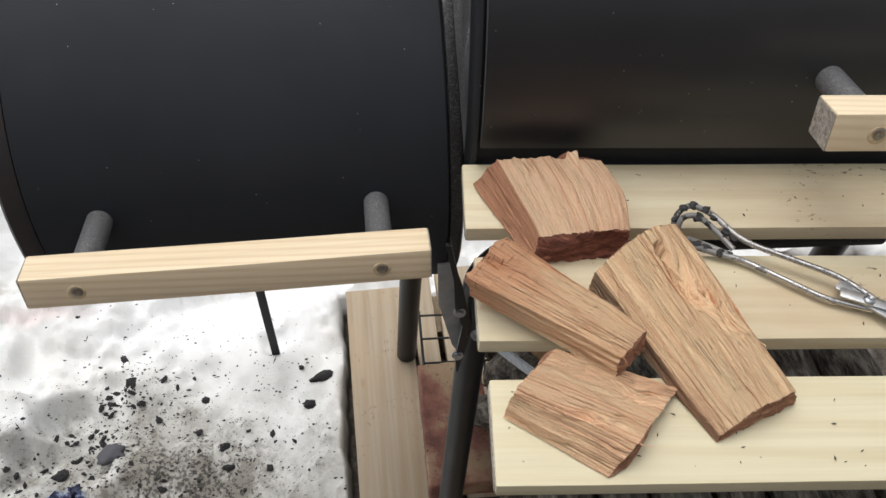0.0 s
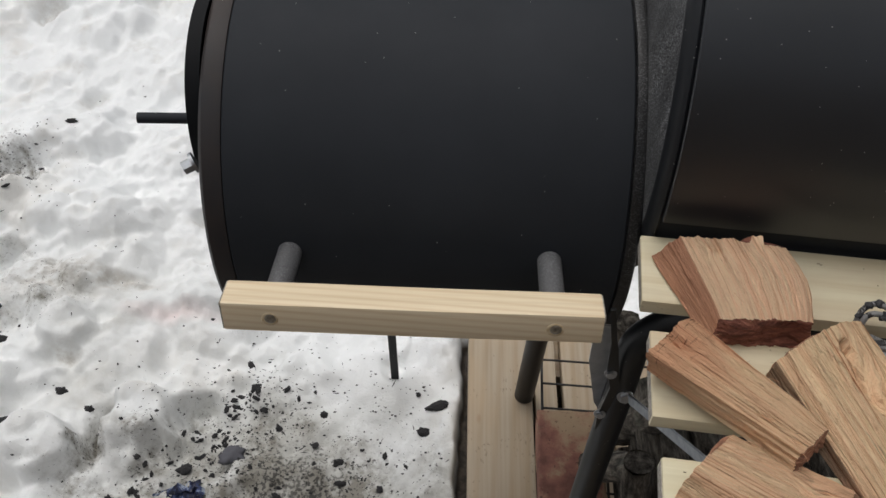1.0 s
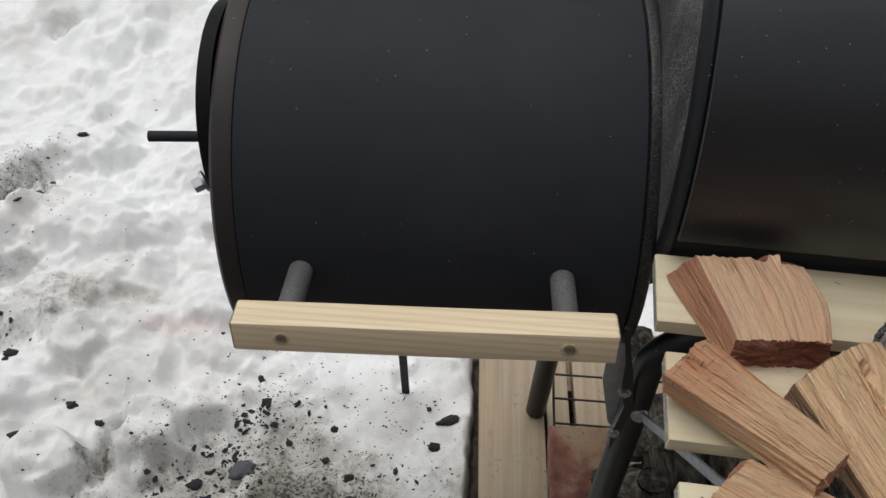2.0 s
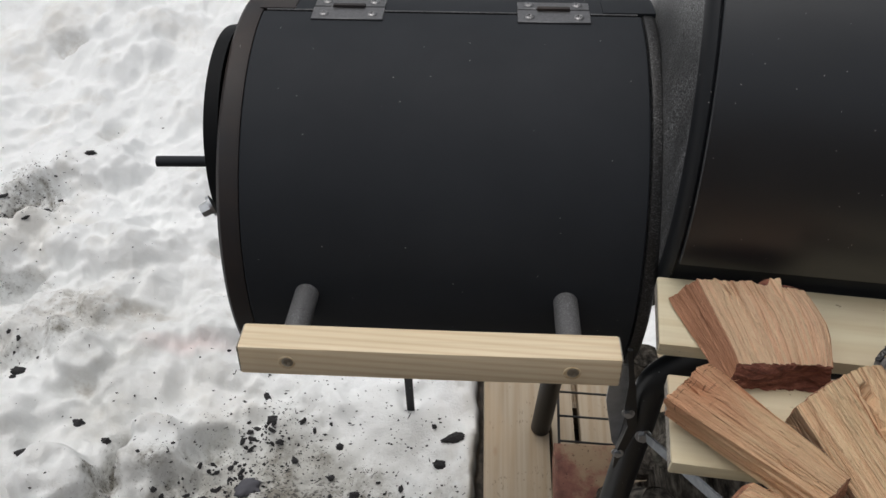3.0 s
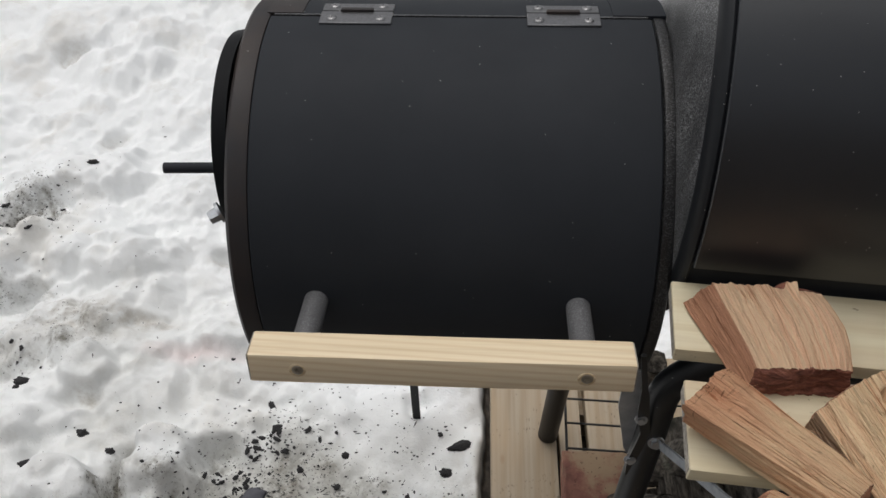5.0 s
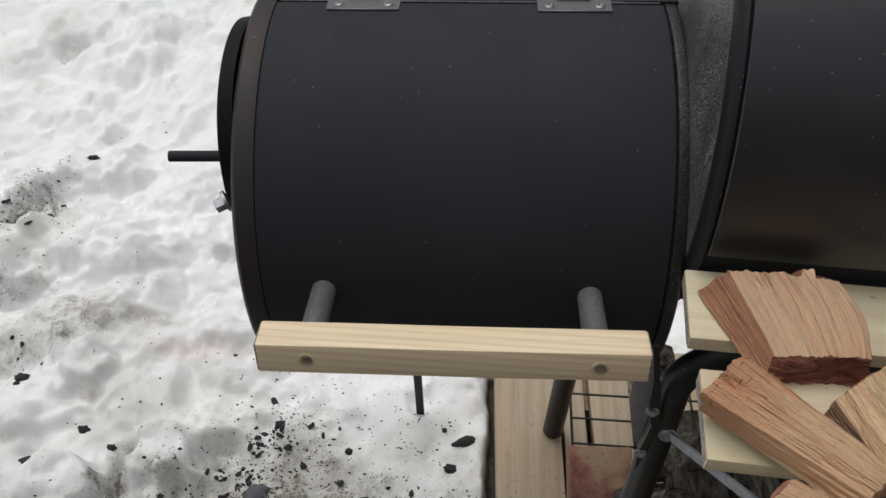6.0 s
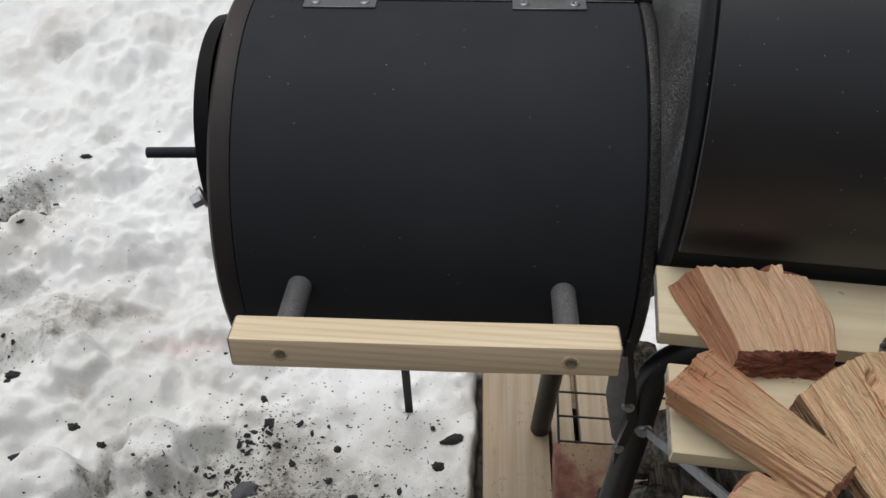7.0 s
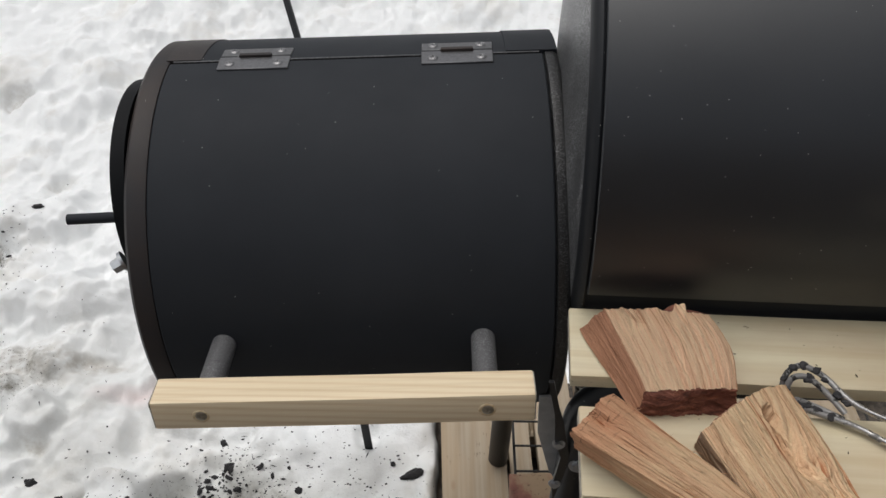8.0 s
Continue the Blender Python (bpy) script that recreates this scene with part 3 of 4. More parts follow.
def build_ground():
    xs, ys = spread(-1.45, 0.55, 0.0065, 900), spread(-0.1, 1.35, 0.0065, 900)
    xs = sorted([x for x in xs if not -0.18 < x < -0.09] + [-0.18 + 0.004 * k for k in range(23)])
    gx, gy = np.meshgrid(np.array(xs), np.array(ys))
    verts = np.stack((gx.ravel(), gy.ravel(), ground_height(gx, gy).ravel()), 1).tolist()
    n = len(xs)
    faces = [(j * n + i, j * n + i + 1, (j + 1) * n + i + 1, (j + 1) * n + i) for j in range(len(ys) - 1) for i in range(n - 1)]
    mesh = bpy.data.meshes.new("ground")
    mesh.from_pydata(verts, [], faces)
    mesh.materials.append(SNOW)
    mesh.shade_smooth()
    tagged(new("ground", mesh), "lumpy thawing snow peppered with ash and charcoal", "snow", kind="structure")


build_ground()

# ---- unseen wall added behind the camera to darken the drums' reflections ----
WALL = pine("unseen_wall_brown", (0.11, 0.075, 0.05), 0.8, rough=0.7)
tagged(part("wall_south", box(-3.4, 3.4, -2.45, -2.3, -0.1, 2.5), WALL), "unseen brown wall added to darken reflections", "wall", kind="structure")

# ---- pallet planks under the smoker ----
for k, (x0, x1, y0, y1, top) in enumerate(((-0.108, 0.032, -0.55, 0.63, 0.11), (0.040, 0.088, -0.5, 0.66, 0.10), (0.102, 0.19, -0.5, 0.68, 0.10),
                                           (0.205, 0.34, -0.5, 0.66, 0.10), (0.36, 0.50, -0.5, 0.66, 0.10), (0.52, 0.66, -0.5, 0.66, 0.10), (0.68, 0.82, -0.5, 0.66, 0.10))):
    base = thing("plank", "weathered softwood plank lying on snow under the smoker", "plank", pose(0, 0, 0, 0, 0, 1.0), "planks under the smoker")
    b = part("board", plank(y0, y1, -x1, -x0, top - 0.038 if k else top - 0.09, top, k * 3.7, 20), PLANK_PINE, base)
    b.matrix_basis = pose(0, 0, 0, 0, 0, 90)
for k, y in enumerate((-0.42, 0.08, 0.58)):
    bearer = thing("bearer", "dark timber bearer lying under the planks", "timber", pose(0, 0, 0, 0, 0, 1.0), "bearers")
    part("timber", plank(0.04, 0.85, y - 0.05, y + 0.05, -0.05, 0.058, 40 + k, 10), PLANK_PINE, bearer)

# ---- firebox ----
FY, FZ, FR = 0.286, 0.999, 0.2268
X0, X1 = -0.402, 0.0455
firebox = thing("firebox", "small black steel drum firebox with a hinged front door", "firebox", pose(0, FY, FZ))
part("body", lathe_x([(X0 + 0.01, FR - 0.005), (X1 - 0.005, FR - 0.005), (X1 - 0.005, FR - 0.009), (X0 + 0.01, FR - 0.009)]), PAINT, firebox)
rim = [(X0, FR - 0.018), (X0, FR - 0.005), (X0 + 0.0015, FR - 0.001), (X0 + 0.005, FR + 0.0018), (X0 + 0.020, FR + 0.0018), (X0 + 0.0238, FR + 0.0006), (X0 + 0.0245, FR - 0.005), (X0 + 0.0245, FR - 0.012)]
part("end_rim", lathe_x(rim, seg=144), RIM_PAINT, firebox, "heat-browned rolled steel rim")
rim2 = [(X1, FR - 0.018), (X1, FR - 0.006), (X1 - 0.002, FR - 0.002), (X1 - 0.006, FR), (X1 - 0.014, FR), (X1 - 0.016, FR - 0.003), (X1 - 0.016, FR - 0.012)]
part("end_rim", lathe_x(rim2[::-1], seg=144), RIM_BLACK, firebox, "black rim with a few worn grey flecks")
part("end_cap", disc_x(X0 + 0.004, FR - 0.006, -1, 0.006), DARK_PAINT, firebox)
part("end_cap", disc_x(X1 - 0.004, FR - 0.006, 1, 0.0), DARK_PAINT, firebox)
D0, D1 = X0 + 0.0247, X1 - 0.0168
door = part("door", lathe_x([(D0, FR - 0.004), (D0, FR), (D0 + 0.0015, FR + 0.0012), (D1 - 0.0015, FR + 0.0012), (D1, FR), (D1, FR - 0.004)], -5.6, 128, 120), PAINT, firebox, "satin black curved door")
part("top_strip", lathe_x([(D0 + 0.014, FR - 0.004), (D0 + 0.014, FR + 0.0012), (D1 - 0.014, FR + 0.0012), (D1 - 0.014, FR - 0.004)], -44, -6.6, 40), PAINT, firebox)


# Worn lip; the seam's highlight is put into its paler grey.
part("seam_lip", lathe_x([(D0 + 0.004, FR - 0.001), (D0 + 0.004, FR + 0.0022), (D1 - 0.004, FR + 0.0022), (D1 - 0.004, FR - 0.001)], -6.7, -6.0, 2), SEAM, firebox, "worn drum edge, lightened for its highlight")
part("end_band", lathe_x([(X0 + 0.020, FR - 0.004), (X0 + 0.020, FR + 0.0022), (D0 + 0.034, FR + 0.0022), (D0 + 0.034, FR - 0.004)], -60, -7.2, 60), RIM_PAINT, firebox, "worn dusty sheet overlapping the drum")
part("end_band", lathe_x([(D1 - 0.040, FR - 0.004), (D1 - 0.040, FR + 0.0024), (X1 - 0.001, FR + 0.0024), (X1 - 0.001, FR - 0.004)], -60, -7.2, 60), PAINT, firebox)


def hinge(x, name="hinge"):
    """Two leaves and a knuckle, on the drum's crown."""
    h = part(name, tube([(x - 0.038, 0, FR + 0.0015), (x + 0.038, 0, FR + 0.0015)], 0.0022, 12), DARK_PAINT, firebox, "painted steel hinge with rust on its pin")
    for turn, wide in ((3.5, 0.0255), (-2.9, 0.019)):
        leaf = part("leaf", box(x - 0.0385, x + 0.0385, -wide / 2, wide / 2, FR + 0.0004, FR + 0.0030, 0.0006, 1), HINGE, h, "glossy painted leaf")
        leaf.matrix_basis = pose(0, 0, 0, turn, 0, 0)
        for sx in (-0.026, 0.026):
            part("screw", screw_head(Matrix.Translation((x + sx, -0.002 if turn > 0 else 0.002, FR + 0.0028)) @ Matrix.Diagonal((1, 1, 0.55, 1)), 0.0058), SCREW_DARK, leaf)
    part("knuckle", box(x - 0.018, x + 0.018, -0.0032, 0.0032, FR + 0.0005, FR + 0.0064, 0.0022, 2), RIM_PAINT, h)
    h.matrix_basis = pose(0, 0, 0, -8.0, 0, 0)
    return h


for x in (-0.284, -0.064):
    hinge(x)


def bar_handle(parent, x0, x1, posts, reach, bar, post_r, tilt):
    """A square wooden bar on two radial tube posts, about the drum's axis."""
    turn = pose(0, 0, 0, tilt, 0, 0)
    h = part("handle", plank(x0, x1, -reach - bar, -reach, -bar / 2, bar / 2, x0 * 9, 20), HANDLE_PINE, parent, "square pine handle bar")
    h.matrix_basis = turn
    for sx, end in ((x0, -1), (x1, 1)):
        part("sawn_end", box(sx + min(0, end * 0.0008), sx + max(0, end * 0.0008), -reach - bar + 0.0009, -reach - 0.0009, -bar / 2 + 0.0009, bar / 2 - 0.0009), SAWN, h, "rough sawn end")
    for x, r0 in posts:
        part("post", tube([(x, -r0, 0), (x, -reach - 0.002, 0)], post_r, 28), TUBE_PAINT, h, "grey flecked steel tube")
        part("weld", lathe_x([(0, post_r), (0.004, post_r + 0.0035), (0.0, post_r + 0.004)], seg=28), DARK_PAINT, h).matrix_basis = Matrix.Translation((x, -r0 + 0.001, 0)) @ pose(0, 0, 0, 0, 0, -90)
        # Flat ring coloured darker to stand for the shade in a sunken hole.
        part("screw_hole", lathe_x([(-0.0004, 0.0002), (-0.0004, 0.0074), (0.0005, 0.0084), (0.0008, 0.0002)], seg=24), HOLE_SHADE, h, "ring darkened for the shade of a sunken screw hole").matrix_basis = Matrix.Translation((x, -reach - bar - 0.0002, -0.001)) @ pose(0, 0, 0, 0, 0, 90)
        part("screw", screw_head(facing((x + 0.0006, -reach - bar - 0.0007, 0.0), (0, -1, 0)) @ Matrix.Diagonal((1, 1, 0.35, 1)), 0.0056), SCREW, h)
    return h


bar_handle(firebox, -0.360, 0.0, ((-0.314, FR - 0.006), (-0.045, FR - 0.006)), 0.296, 0.034, 0.0125, -12.0)

# air vent on the firebox's end
vent = part("air_vent", lathe_x([(-0.4215, 0.100), (-0.4215, 0.110), (-0.4185, 0.118), (-0.403, 0.1205), (-0.403, 0.117), (-0.4155, 0.113)], seg=72), VENT_SHADE_PAINT, firebox, "black domed air vent cover")
part("vent_plate", disc_x(-0.420, 0.112, -1, 0.003, 72), VENT_SHADE_PAINT, vent)
vent.matrix_basis = pose(0, -0.032, 0.103)
part("vent_rod", tube([(-0.420, -0.080, 0.025), (-0.482, -0.083, 0.026)], 0.0058, 16), PAINT, vent, "short black rod handle")
part("vent_bolt", hex_bolt(facing((-0.412, -0.132, 0.012), (-0.85, -0.45, -0.25)), 0.008, 0.014, 1.45), ZINC, vent, "zinc hexagon bolt")

leg = part("back_leg", box(-0.009, 0.009, -0.002, 0.002, -1.06, -0.16, 0.0005, 1), DARK_PAINT, firebox, "thin black angle-iron leg")
part("leg_flange", box(-0.009, -0.005, 0.002, 0.018, -1.06, -0.16, 0.0005, 1), DARK_PAINT, leg)
leg.matrix_basis = Matrix.Translation((-0.288, 0.248, 0))

# ---- cooking chamber and its shelf, a few degrees askew to the firebox ----
M = pose(0.04, 0.061, 0, 0, 0, -5.0)
CY, CZ, CR, LONG = 0.248, 1.136, 0.25, 0.86
chamber = thing("cooking_chamber", "large black steel drum cooking chamber with a glossy lid", "smoker", M @ pose(0.0026, CY, CZ))
part("body", lathe_x([(0.012, CR - 0.004), (LONG, CR - 0.004), (LONG, CR - 0.008), (0.012, CR - 0.008)]), PAINT, chamber)
part("end_plate", disc_x(0.0008, CR - 0.012, -1, 0.020, 120, 14), PLATE_PAINT, chamber, "worn black end plate with grey flecks")
crim = [(0.0005, CR - 0.022), (0.0, CR - 0.016), (0.0008, CR - 0.010), (0.003, CR - 0.005), (0.0065, CR - 0.0015), (0.010, CR), (0.0118, CR - 0.001), (0.0118, CR - 0.020)]
part("end_rim", lathe_x(crim, seg=160), DARK_PAINT, chamber, "black rolled rim")
part("end_rim", lathe_x([(LONG - x, r) for x, r in crim], seg=96), DARK_PAINT, chamber)
part("end_plate", disc_x(LONG, CR - 0.004, 1, 0.0), DARK_PAINT, chamber)
lid = part("lid", lathe_x([(0.0128, CR - 0.002), (0.0128, CR + 0.002), (0.0138, CR + 0.003), (LONG - 0.0225, CR + 0.003), (LONG - 0.0215, CR + 0.002), (LONG - 0.0215, CR - 0.002)], -25, 93.5, 140), LID_PAINT, chamber, "glossy black curved lid")
bar_handle(chamber, 0.279, 0.60, ((0.317, CR - 0.003), (0.562, CR - 0.003)), 0.316, 0.034, 0.0125, -14.2)

SLAT_TOP = 1.096
for k, (v0, v1, tip) in enumerate(((-0.082, -0.001, 0.0), (-0.201, -0.114, 0.006), (-0.324, -0.236, 0.012))):
    slat = thing("shelf_slat", ("pale pine shelf board with soot smudges against the chamber", "pale pine shelf board with a few smudges", "clean pale pine shelf board along the front")[k],
                 "shelf board", M, "boards of the front shelf")
    part("board", plank(tip, 0.86, v0, v1, SLAT_TOP - 0.018, SLAT_TOP, 11.0 * k + 2, 40), SLAT_SOOTY if k < 2 else SLAT_PINE, slat)
    part("sawn_end", box(tip - 0.0006, tip + 0.0002, v0 + 0.003, v1 - 0.003, SLAT_TOP - 0.0155, SLAT_TOP - 0.0025), SAWN, slat, "rough sawn end")

# ---- cart: legs, brackets, wire shelf ----
cart = thing("cart_frame", "black steel tube cart frame with bolted brackets", "cart")
part("front_leg", tube([(0.029, -0.016, 0.10), (0.066, 0.056, 0.83), (0.066, 0.057, 0.925), (0.125, 0.058, 0.972), (0.5, 0.03, 0.985)], 0.0185, 24, 0.035), CART_PAINT, cart)
part("rear_leg", tube([(0.006, 0.448, 0.112), (0.035, 0.42, 0.90), (0.08, 0.40, 1.06)], 0.021, 24, 0.05), CART_PAINT, cart)
part("front_leg", tube([(0.80, -0.11, 0.10), (0.80, -0.02, 1.0)], 0.0255, 20), CART_PAINT, cart)
part("rear_leg", tube([(0.80, 0.40, 0.10), (0.80, 0.36, 1.06)], 0.0255, 20), CART_PAINT, cart)
def flat_plate(outline, thick):
    """A flat plate in the local xz plane."""
    bm = bmesh.new()
    face = bm.faces.new([bm.verts.new((x, 0, z)) for x, z in outline])
    made = bmesh.ops.extrude_face_region(bm, geom=[face])
    bmesh.ops.translate(bm, vec=(0, thick, 0), verts=[v for v in made["geom"] if isinstance(v, bmesh.types.BMVert)])
    bmesh.ops.recalc_face_normals(bm, faces=bm.faces)
    return bm


bracket = part("bracket", flat_plate([(0.015, 0.935), (0.035, 0.935), (0.037, 0.90), (0.054, 0.81), (0.045, 0.745), (0.036, 0.765), (0.017, 0.86)], 0.003), BLUED, cart, "grey folded steel bracket")
bracket.matrix_basis = Matrix.Translation((0.004, 0.062, 0))
flange = part("flange", flat_plate([(0.0206, 0.9989), (0.0264, 0.9989), (0.0362, 0.945), (0.0411, 0.9253), (0.0539, 0.8489), (0.05, 0.7635), (0.048, 0.741), (0.0441, 0.7331), (0.0402, 0.741), (0.0382, 0.7714), (0.0441, 0.842), (0.0343, 0.8832), (0.0313, 0.9352)], 0.004), CART_PAINT, cart, "black flange with two bolts")
flange.matrix_basis = Matrix.Translation((0.003, 0.0375, 0))
for x, z in ((0.0397, 0.8744), (0.0407, 0.7792)):
    part("bolt", hex_bolt(facing((x, 0.0, z), (-0.15, -1, 0.25)), 0.0052, 0.005, 1.45), ZINC, flange)
part("leg_bolt", hex_bolt(facing((0.0675, 0.036, 0.826), (0.0, -0.95, 0.3)), 0.0072, 0.006, 1.4), ZINC, cart, "zinc bolt")
brace = part("shelf_brace", box(0, 0.30, -0.0015, 0.0015, -0.0065, 0.0065, 0.0008, 1), BRACE, cart, "zinc-plated flat brace under the shelf")
brace.matrix_basis = Matrix.Translation((0.070, 0.028, 0.835)) @ Vector((0.045, -0.21, 0.205)).to_track_quat("X", "Z").to_matrix().to_4x4()

GRID = 0.20
grate = thing("wire_shelf", "black welded wire shelf between the legs", "wire shelf")
for k in range(11):
    y = 0.485 - 0.058 * k
    part("cross_wire", tube([(0.036, y, GRID), (0.80, y - 0.03, GRID)], 0.0024, 8), WIRE, grate)
for k in range(7):
    x = 0.038 + 0.124 * k
    part("long_wire", tube([(x, 0.50, GRID - 0.005), (x - 0.01, -0.10, GRID - 0.005)], 0.0028, 8), WIRE, grate)


# ---- brick and stacked firewood on the wire shelf ----
def old_brick(m):
    bm = box(-0.062, 0.062, -0.125, 0.125, 0, 0.056, 0.006, 3)
    bmesh.ops.subdivide_edges(bm, edges=[e for e in bm.edges if e.calc_length() > 0.03], cuts=10, use_grid_fill=True)
    for v in bm.verts:
        p = v.co * 26
        v.co += Vector((noise.noise(p), noise.noise(p + Vector((9, 0, 0))), noise.noise(p + Vector((0, 9, 0))))) * 0.0028
    b = thing("brick", "old red fired brick with chipped corners on the wire shelf", "brick", m)
    part("block", bm, CLAY, b)


old_brick(pose(0.080, 0.208, GRID + 0.003, 0, 0, 0))


def round_log(p, q, r, seed, face=None):
    """A bark-covered branch length from p to q."""
    p, q = Vector(p), Vector(q)
    d = q - p
    log = thing("firewood_branch", "grey bark-covered firewood branch stacked on the wire shelf", "firewood",
                Matrix.Translation(p) @ d.to_track_quat("X", "Z").to_matrix().to_4x4(), "stacked firewood")
    length, rings, sides = d.length, 18, 22
    bm = bmesh.new()
    rows = []
    for k in range(rings + 1):
        x = length * k / rings
        row = []
        for i in range(sides):
            a = 2 * math.pi * i / sides
            rr = r * (1 + 0.16 * noise.noise((x * 9, math.cos(a) * 2 + seed, math.sin(a) * 2)) + 0.08 * noise.noise((x * 30, math.cos(a) * 6, math.sin(a) * 6 + seed)))
            row.append(bm.verts.new((x, rr * math.cos(a), rr * math.sin(a) + r)))
        rows.append(row)
    for a, b in zip(rows, rows[1:]):
        for i in range(sides):
            bm.faces.new((a[i], a[(i + 1) % sides], b[(i + 1) % sides], b[i]))
    part("bark", bm, BARK, log)
    for x, s in ((-0.0005, -1), (length + 0.0005, 1)):
        bm = bmesh.new()
        ring = [bm.verts.new((x, 0.93 * r * math.cos(a), 0.93 * r * math.sin(a) + r)) for a in (2 * math.pi * i / 20 for i in range(20))]
        mid = bm.verts.new((x + s * 0.002, 0, r))
        for i in range(20):
            bm.faces.new((mid, ring[i], ring[(i + 1) % 20]))
        bmesh.ops.recalc_face_normals(bm, faces=bm.faces)
        part("cut_end", bm, face or CUT, log)


wood = random.Random(5)
for layer in range(4):
    z = GRID + 0.003 + 0.072 * layer
    for k in range(7):
        x = 0.185 + 0.086 * k + 0.03 * (layer % 2)
        r = wood.uniform(0.034, 0.042)
        round_log((x + wood.uniform(-0.01, 0.01), -0.16 + wood.uniform(-0.06, 0.03), z), (x + wood.uniform(-0.02, 0.02), 0.25 + wood.uniform(-0.08, 0.03), z), r, layer * 10 + k)


for k, (p, q, rr) in enumerate((((0.165, 0.36, 0.21), (0.130, 0.325, 0.55), 0.023), ((0.120, 0.19, 0.265), (0.150, 0.06, 0.52), 0.026), ((0.175, 0.26, 0.26), (0.20, 0.12, 0.60), 0.030), ((0.155, 0.0, 0.21), (0.13, 0.10, 0.56), 0.024))):
    round_log(p, q, rr, 70 + k, BARK if k != 2 else CUT)


# ---- split firewood on the shelf ----
def sliver(points, r):
    """A splinter tapering to a point."""
    bm = bmesh.new()
    pts = rounded_path(points, 0.01, 3)
    rings = []
    for k, p in enumerate(pts[:-1]):
        rr = r * (1 - 0.8 * k / len(pts))
        rings.append([bm.verts.new(p + Vector((0, rr * math.cos(a), 0.6 * rr * math.sin(a)))) for a in (0.3, 1.9, 3.4, 5.0)])
    tip = bm.verts.new(pts[-1])
    for a, b in zip(rings, rings[1:]):
        for i in range(4):
            bm.faces.new((a[i], a[(i + 1) % 4], b[(i + 1) % 4], b[i]))
    for i in range(4):
        bm.faces.new((rings[-1][i], rings[-1][(i + 1) % 4], tip))
    return bm


def split_log(label, first, last, skin, ends, seed, crown=(0.0, 0.0), bulge=0.0, ragged=0.004, tears=(), spur=None, side=None, side_of="left", splinters=0, coarse=1.0):
    """A split billet between two four-cornered ends, each given as foot left, foot right, top right, top left; the grain runs from the first to the last."""
    first, last = [Vector(p) for p in first], [Vector(p) for p in last]
    a, b = sum(first, Vector()) / 4, sum(last, Vector()) / 4
    d = b - a
    d.z = 0
    place = Matrix.Translation((a.x, a.y, SLAT_TOP)) @ d.to_track_quat("X", "Z").to_matrix().to_4x4()
    back = place.inverted()
    p0, p1 = [back @ p for p in first], [back @ p for p in last]
    log = thing("split_log", label, "firewood", place, "split firewood on the shelf")
    length, rings = d.length, 110
    across = (90, 34, 110, 34)

    def corner(s, k):
        return p0[k % 4].lerp(p1[k % 4], s)

    around = [0.0]
    for k in range(4):
        wide = (corner(0.5, k + 1) - corner(0.5, k)).length
        for i in range(across[k]):
            around.append(around[-1] + wide / across[k])
    bm = bmesh.new()
    skin_uv = bm.loops.layers.uv.new("skin")
    rows = []
    for r in range(rings + 1):
        s = r / rings
        heart = sum((corner(s, k) for k in range(4)), Vector()) / 4
        row = []
        for k in range(4):
            c0, c1 = corner(s, k), corner(s, k + 1)
            for i in range(across[k]):
                q = i / across[k]
                p = c0.lerp(c1, q)
                hump = math.sin(q * math.pi)
                if k == 2:
                    p.z += (crown[0] * (1 - s) + crown[1] * s) * hump
                p.y += (1 - q, 0, q, 1)[k] * bulge * math.sin(s * math.pi)
                y, z = p.y, p.z
                bend = s * 0.5 + 0.05 * math.sin(s * 5 + seed)
                f1 = noise.noise((bend * 1.6 + seed, y * 36 + s * 0.6, z * 36))
                f2 = noise.noise((s * 1.5 + seed * 2, y * 110 + s * 1.1, z * 110))
                f3 = noise.noise((s * 2.6 + seed * 3, y * 270 + s * 2.0, z * 270))
                f4 = noise.noise((s * 4.0 + seed * 4, y * 560 + s * 3.0, z * 560))
                step = noise.noise((s * 2.2 + seed * 7, y * 85 + s * 0.9, z * 85))
                step = max(-1.0, min(1.0, step * 9))
                push = 0.0018 * f1 + coarse * (0.0011 * f2 + 0.0007 * f3 + 0.0006 * f4 + 0.0007 * step)
                if k == 2:
                    u = 0.5 - q
                    for s0, u0, deep, *size in tears:
                        wide = size[0] if size else 1.0
                        near = math.exp(-((s - s0) / (0.10 * wide)) ** 2 - ((u - u0) / (0.13 * wide)) ** 2)
                        if wide < 0.6:
                            near = max(0.0, min(1.0, (near * (1 + 0.5 * f2 + 0.4 * f3) - 0.32) * 4))
                        push -= deep * near * (0.35 + 1.3 * abs(f3) + 0.9 * abs(f2) + 0.6 * abs(f4))
                    if spur:
                        push += spur[1] * math.exp(-((u - spur[0]) / 0.05) ** 2) * max(0.0, 1 - s * 4) * (0.6 + 0.8 * f2 + 0.8 * f3)
                rim = min(1.0, 6 * min(q, 1 - q) + 0.25)
                out = p - heart
                out.x = 0
                out.normalize()
                low = 0.12 if k == 0 else 0.5 + 0.5 * rim
                x = p.x
                tear = noise.noise((y * 75 + seed, z * 75, 3.0)) + 0.6 * noise.noise((y * 230, z * 230 + seed, 5.0)) + 0.4 * noise.noise((y * 600, z * 600 + seed, 7.0))
                x += tear * ragged * (max(0, 1 - s * 7) * -1 + max(0, 1 - (1 - s) * 7))
                if spur and k == 2:
                    x -= spur[1] * math.exp(-((0.5 - q - spur[0]) / 0.06) ** 4) * max(0.0, 1 - s * 6) * (0.8 + 0.7 * tear)
                row.append(bm.verts.new((x, y + out.y * push * low, max(0.0005, z + out.z * push * low))))
        rows.append(row)
    n = len(rows[0])
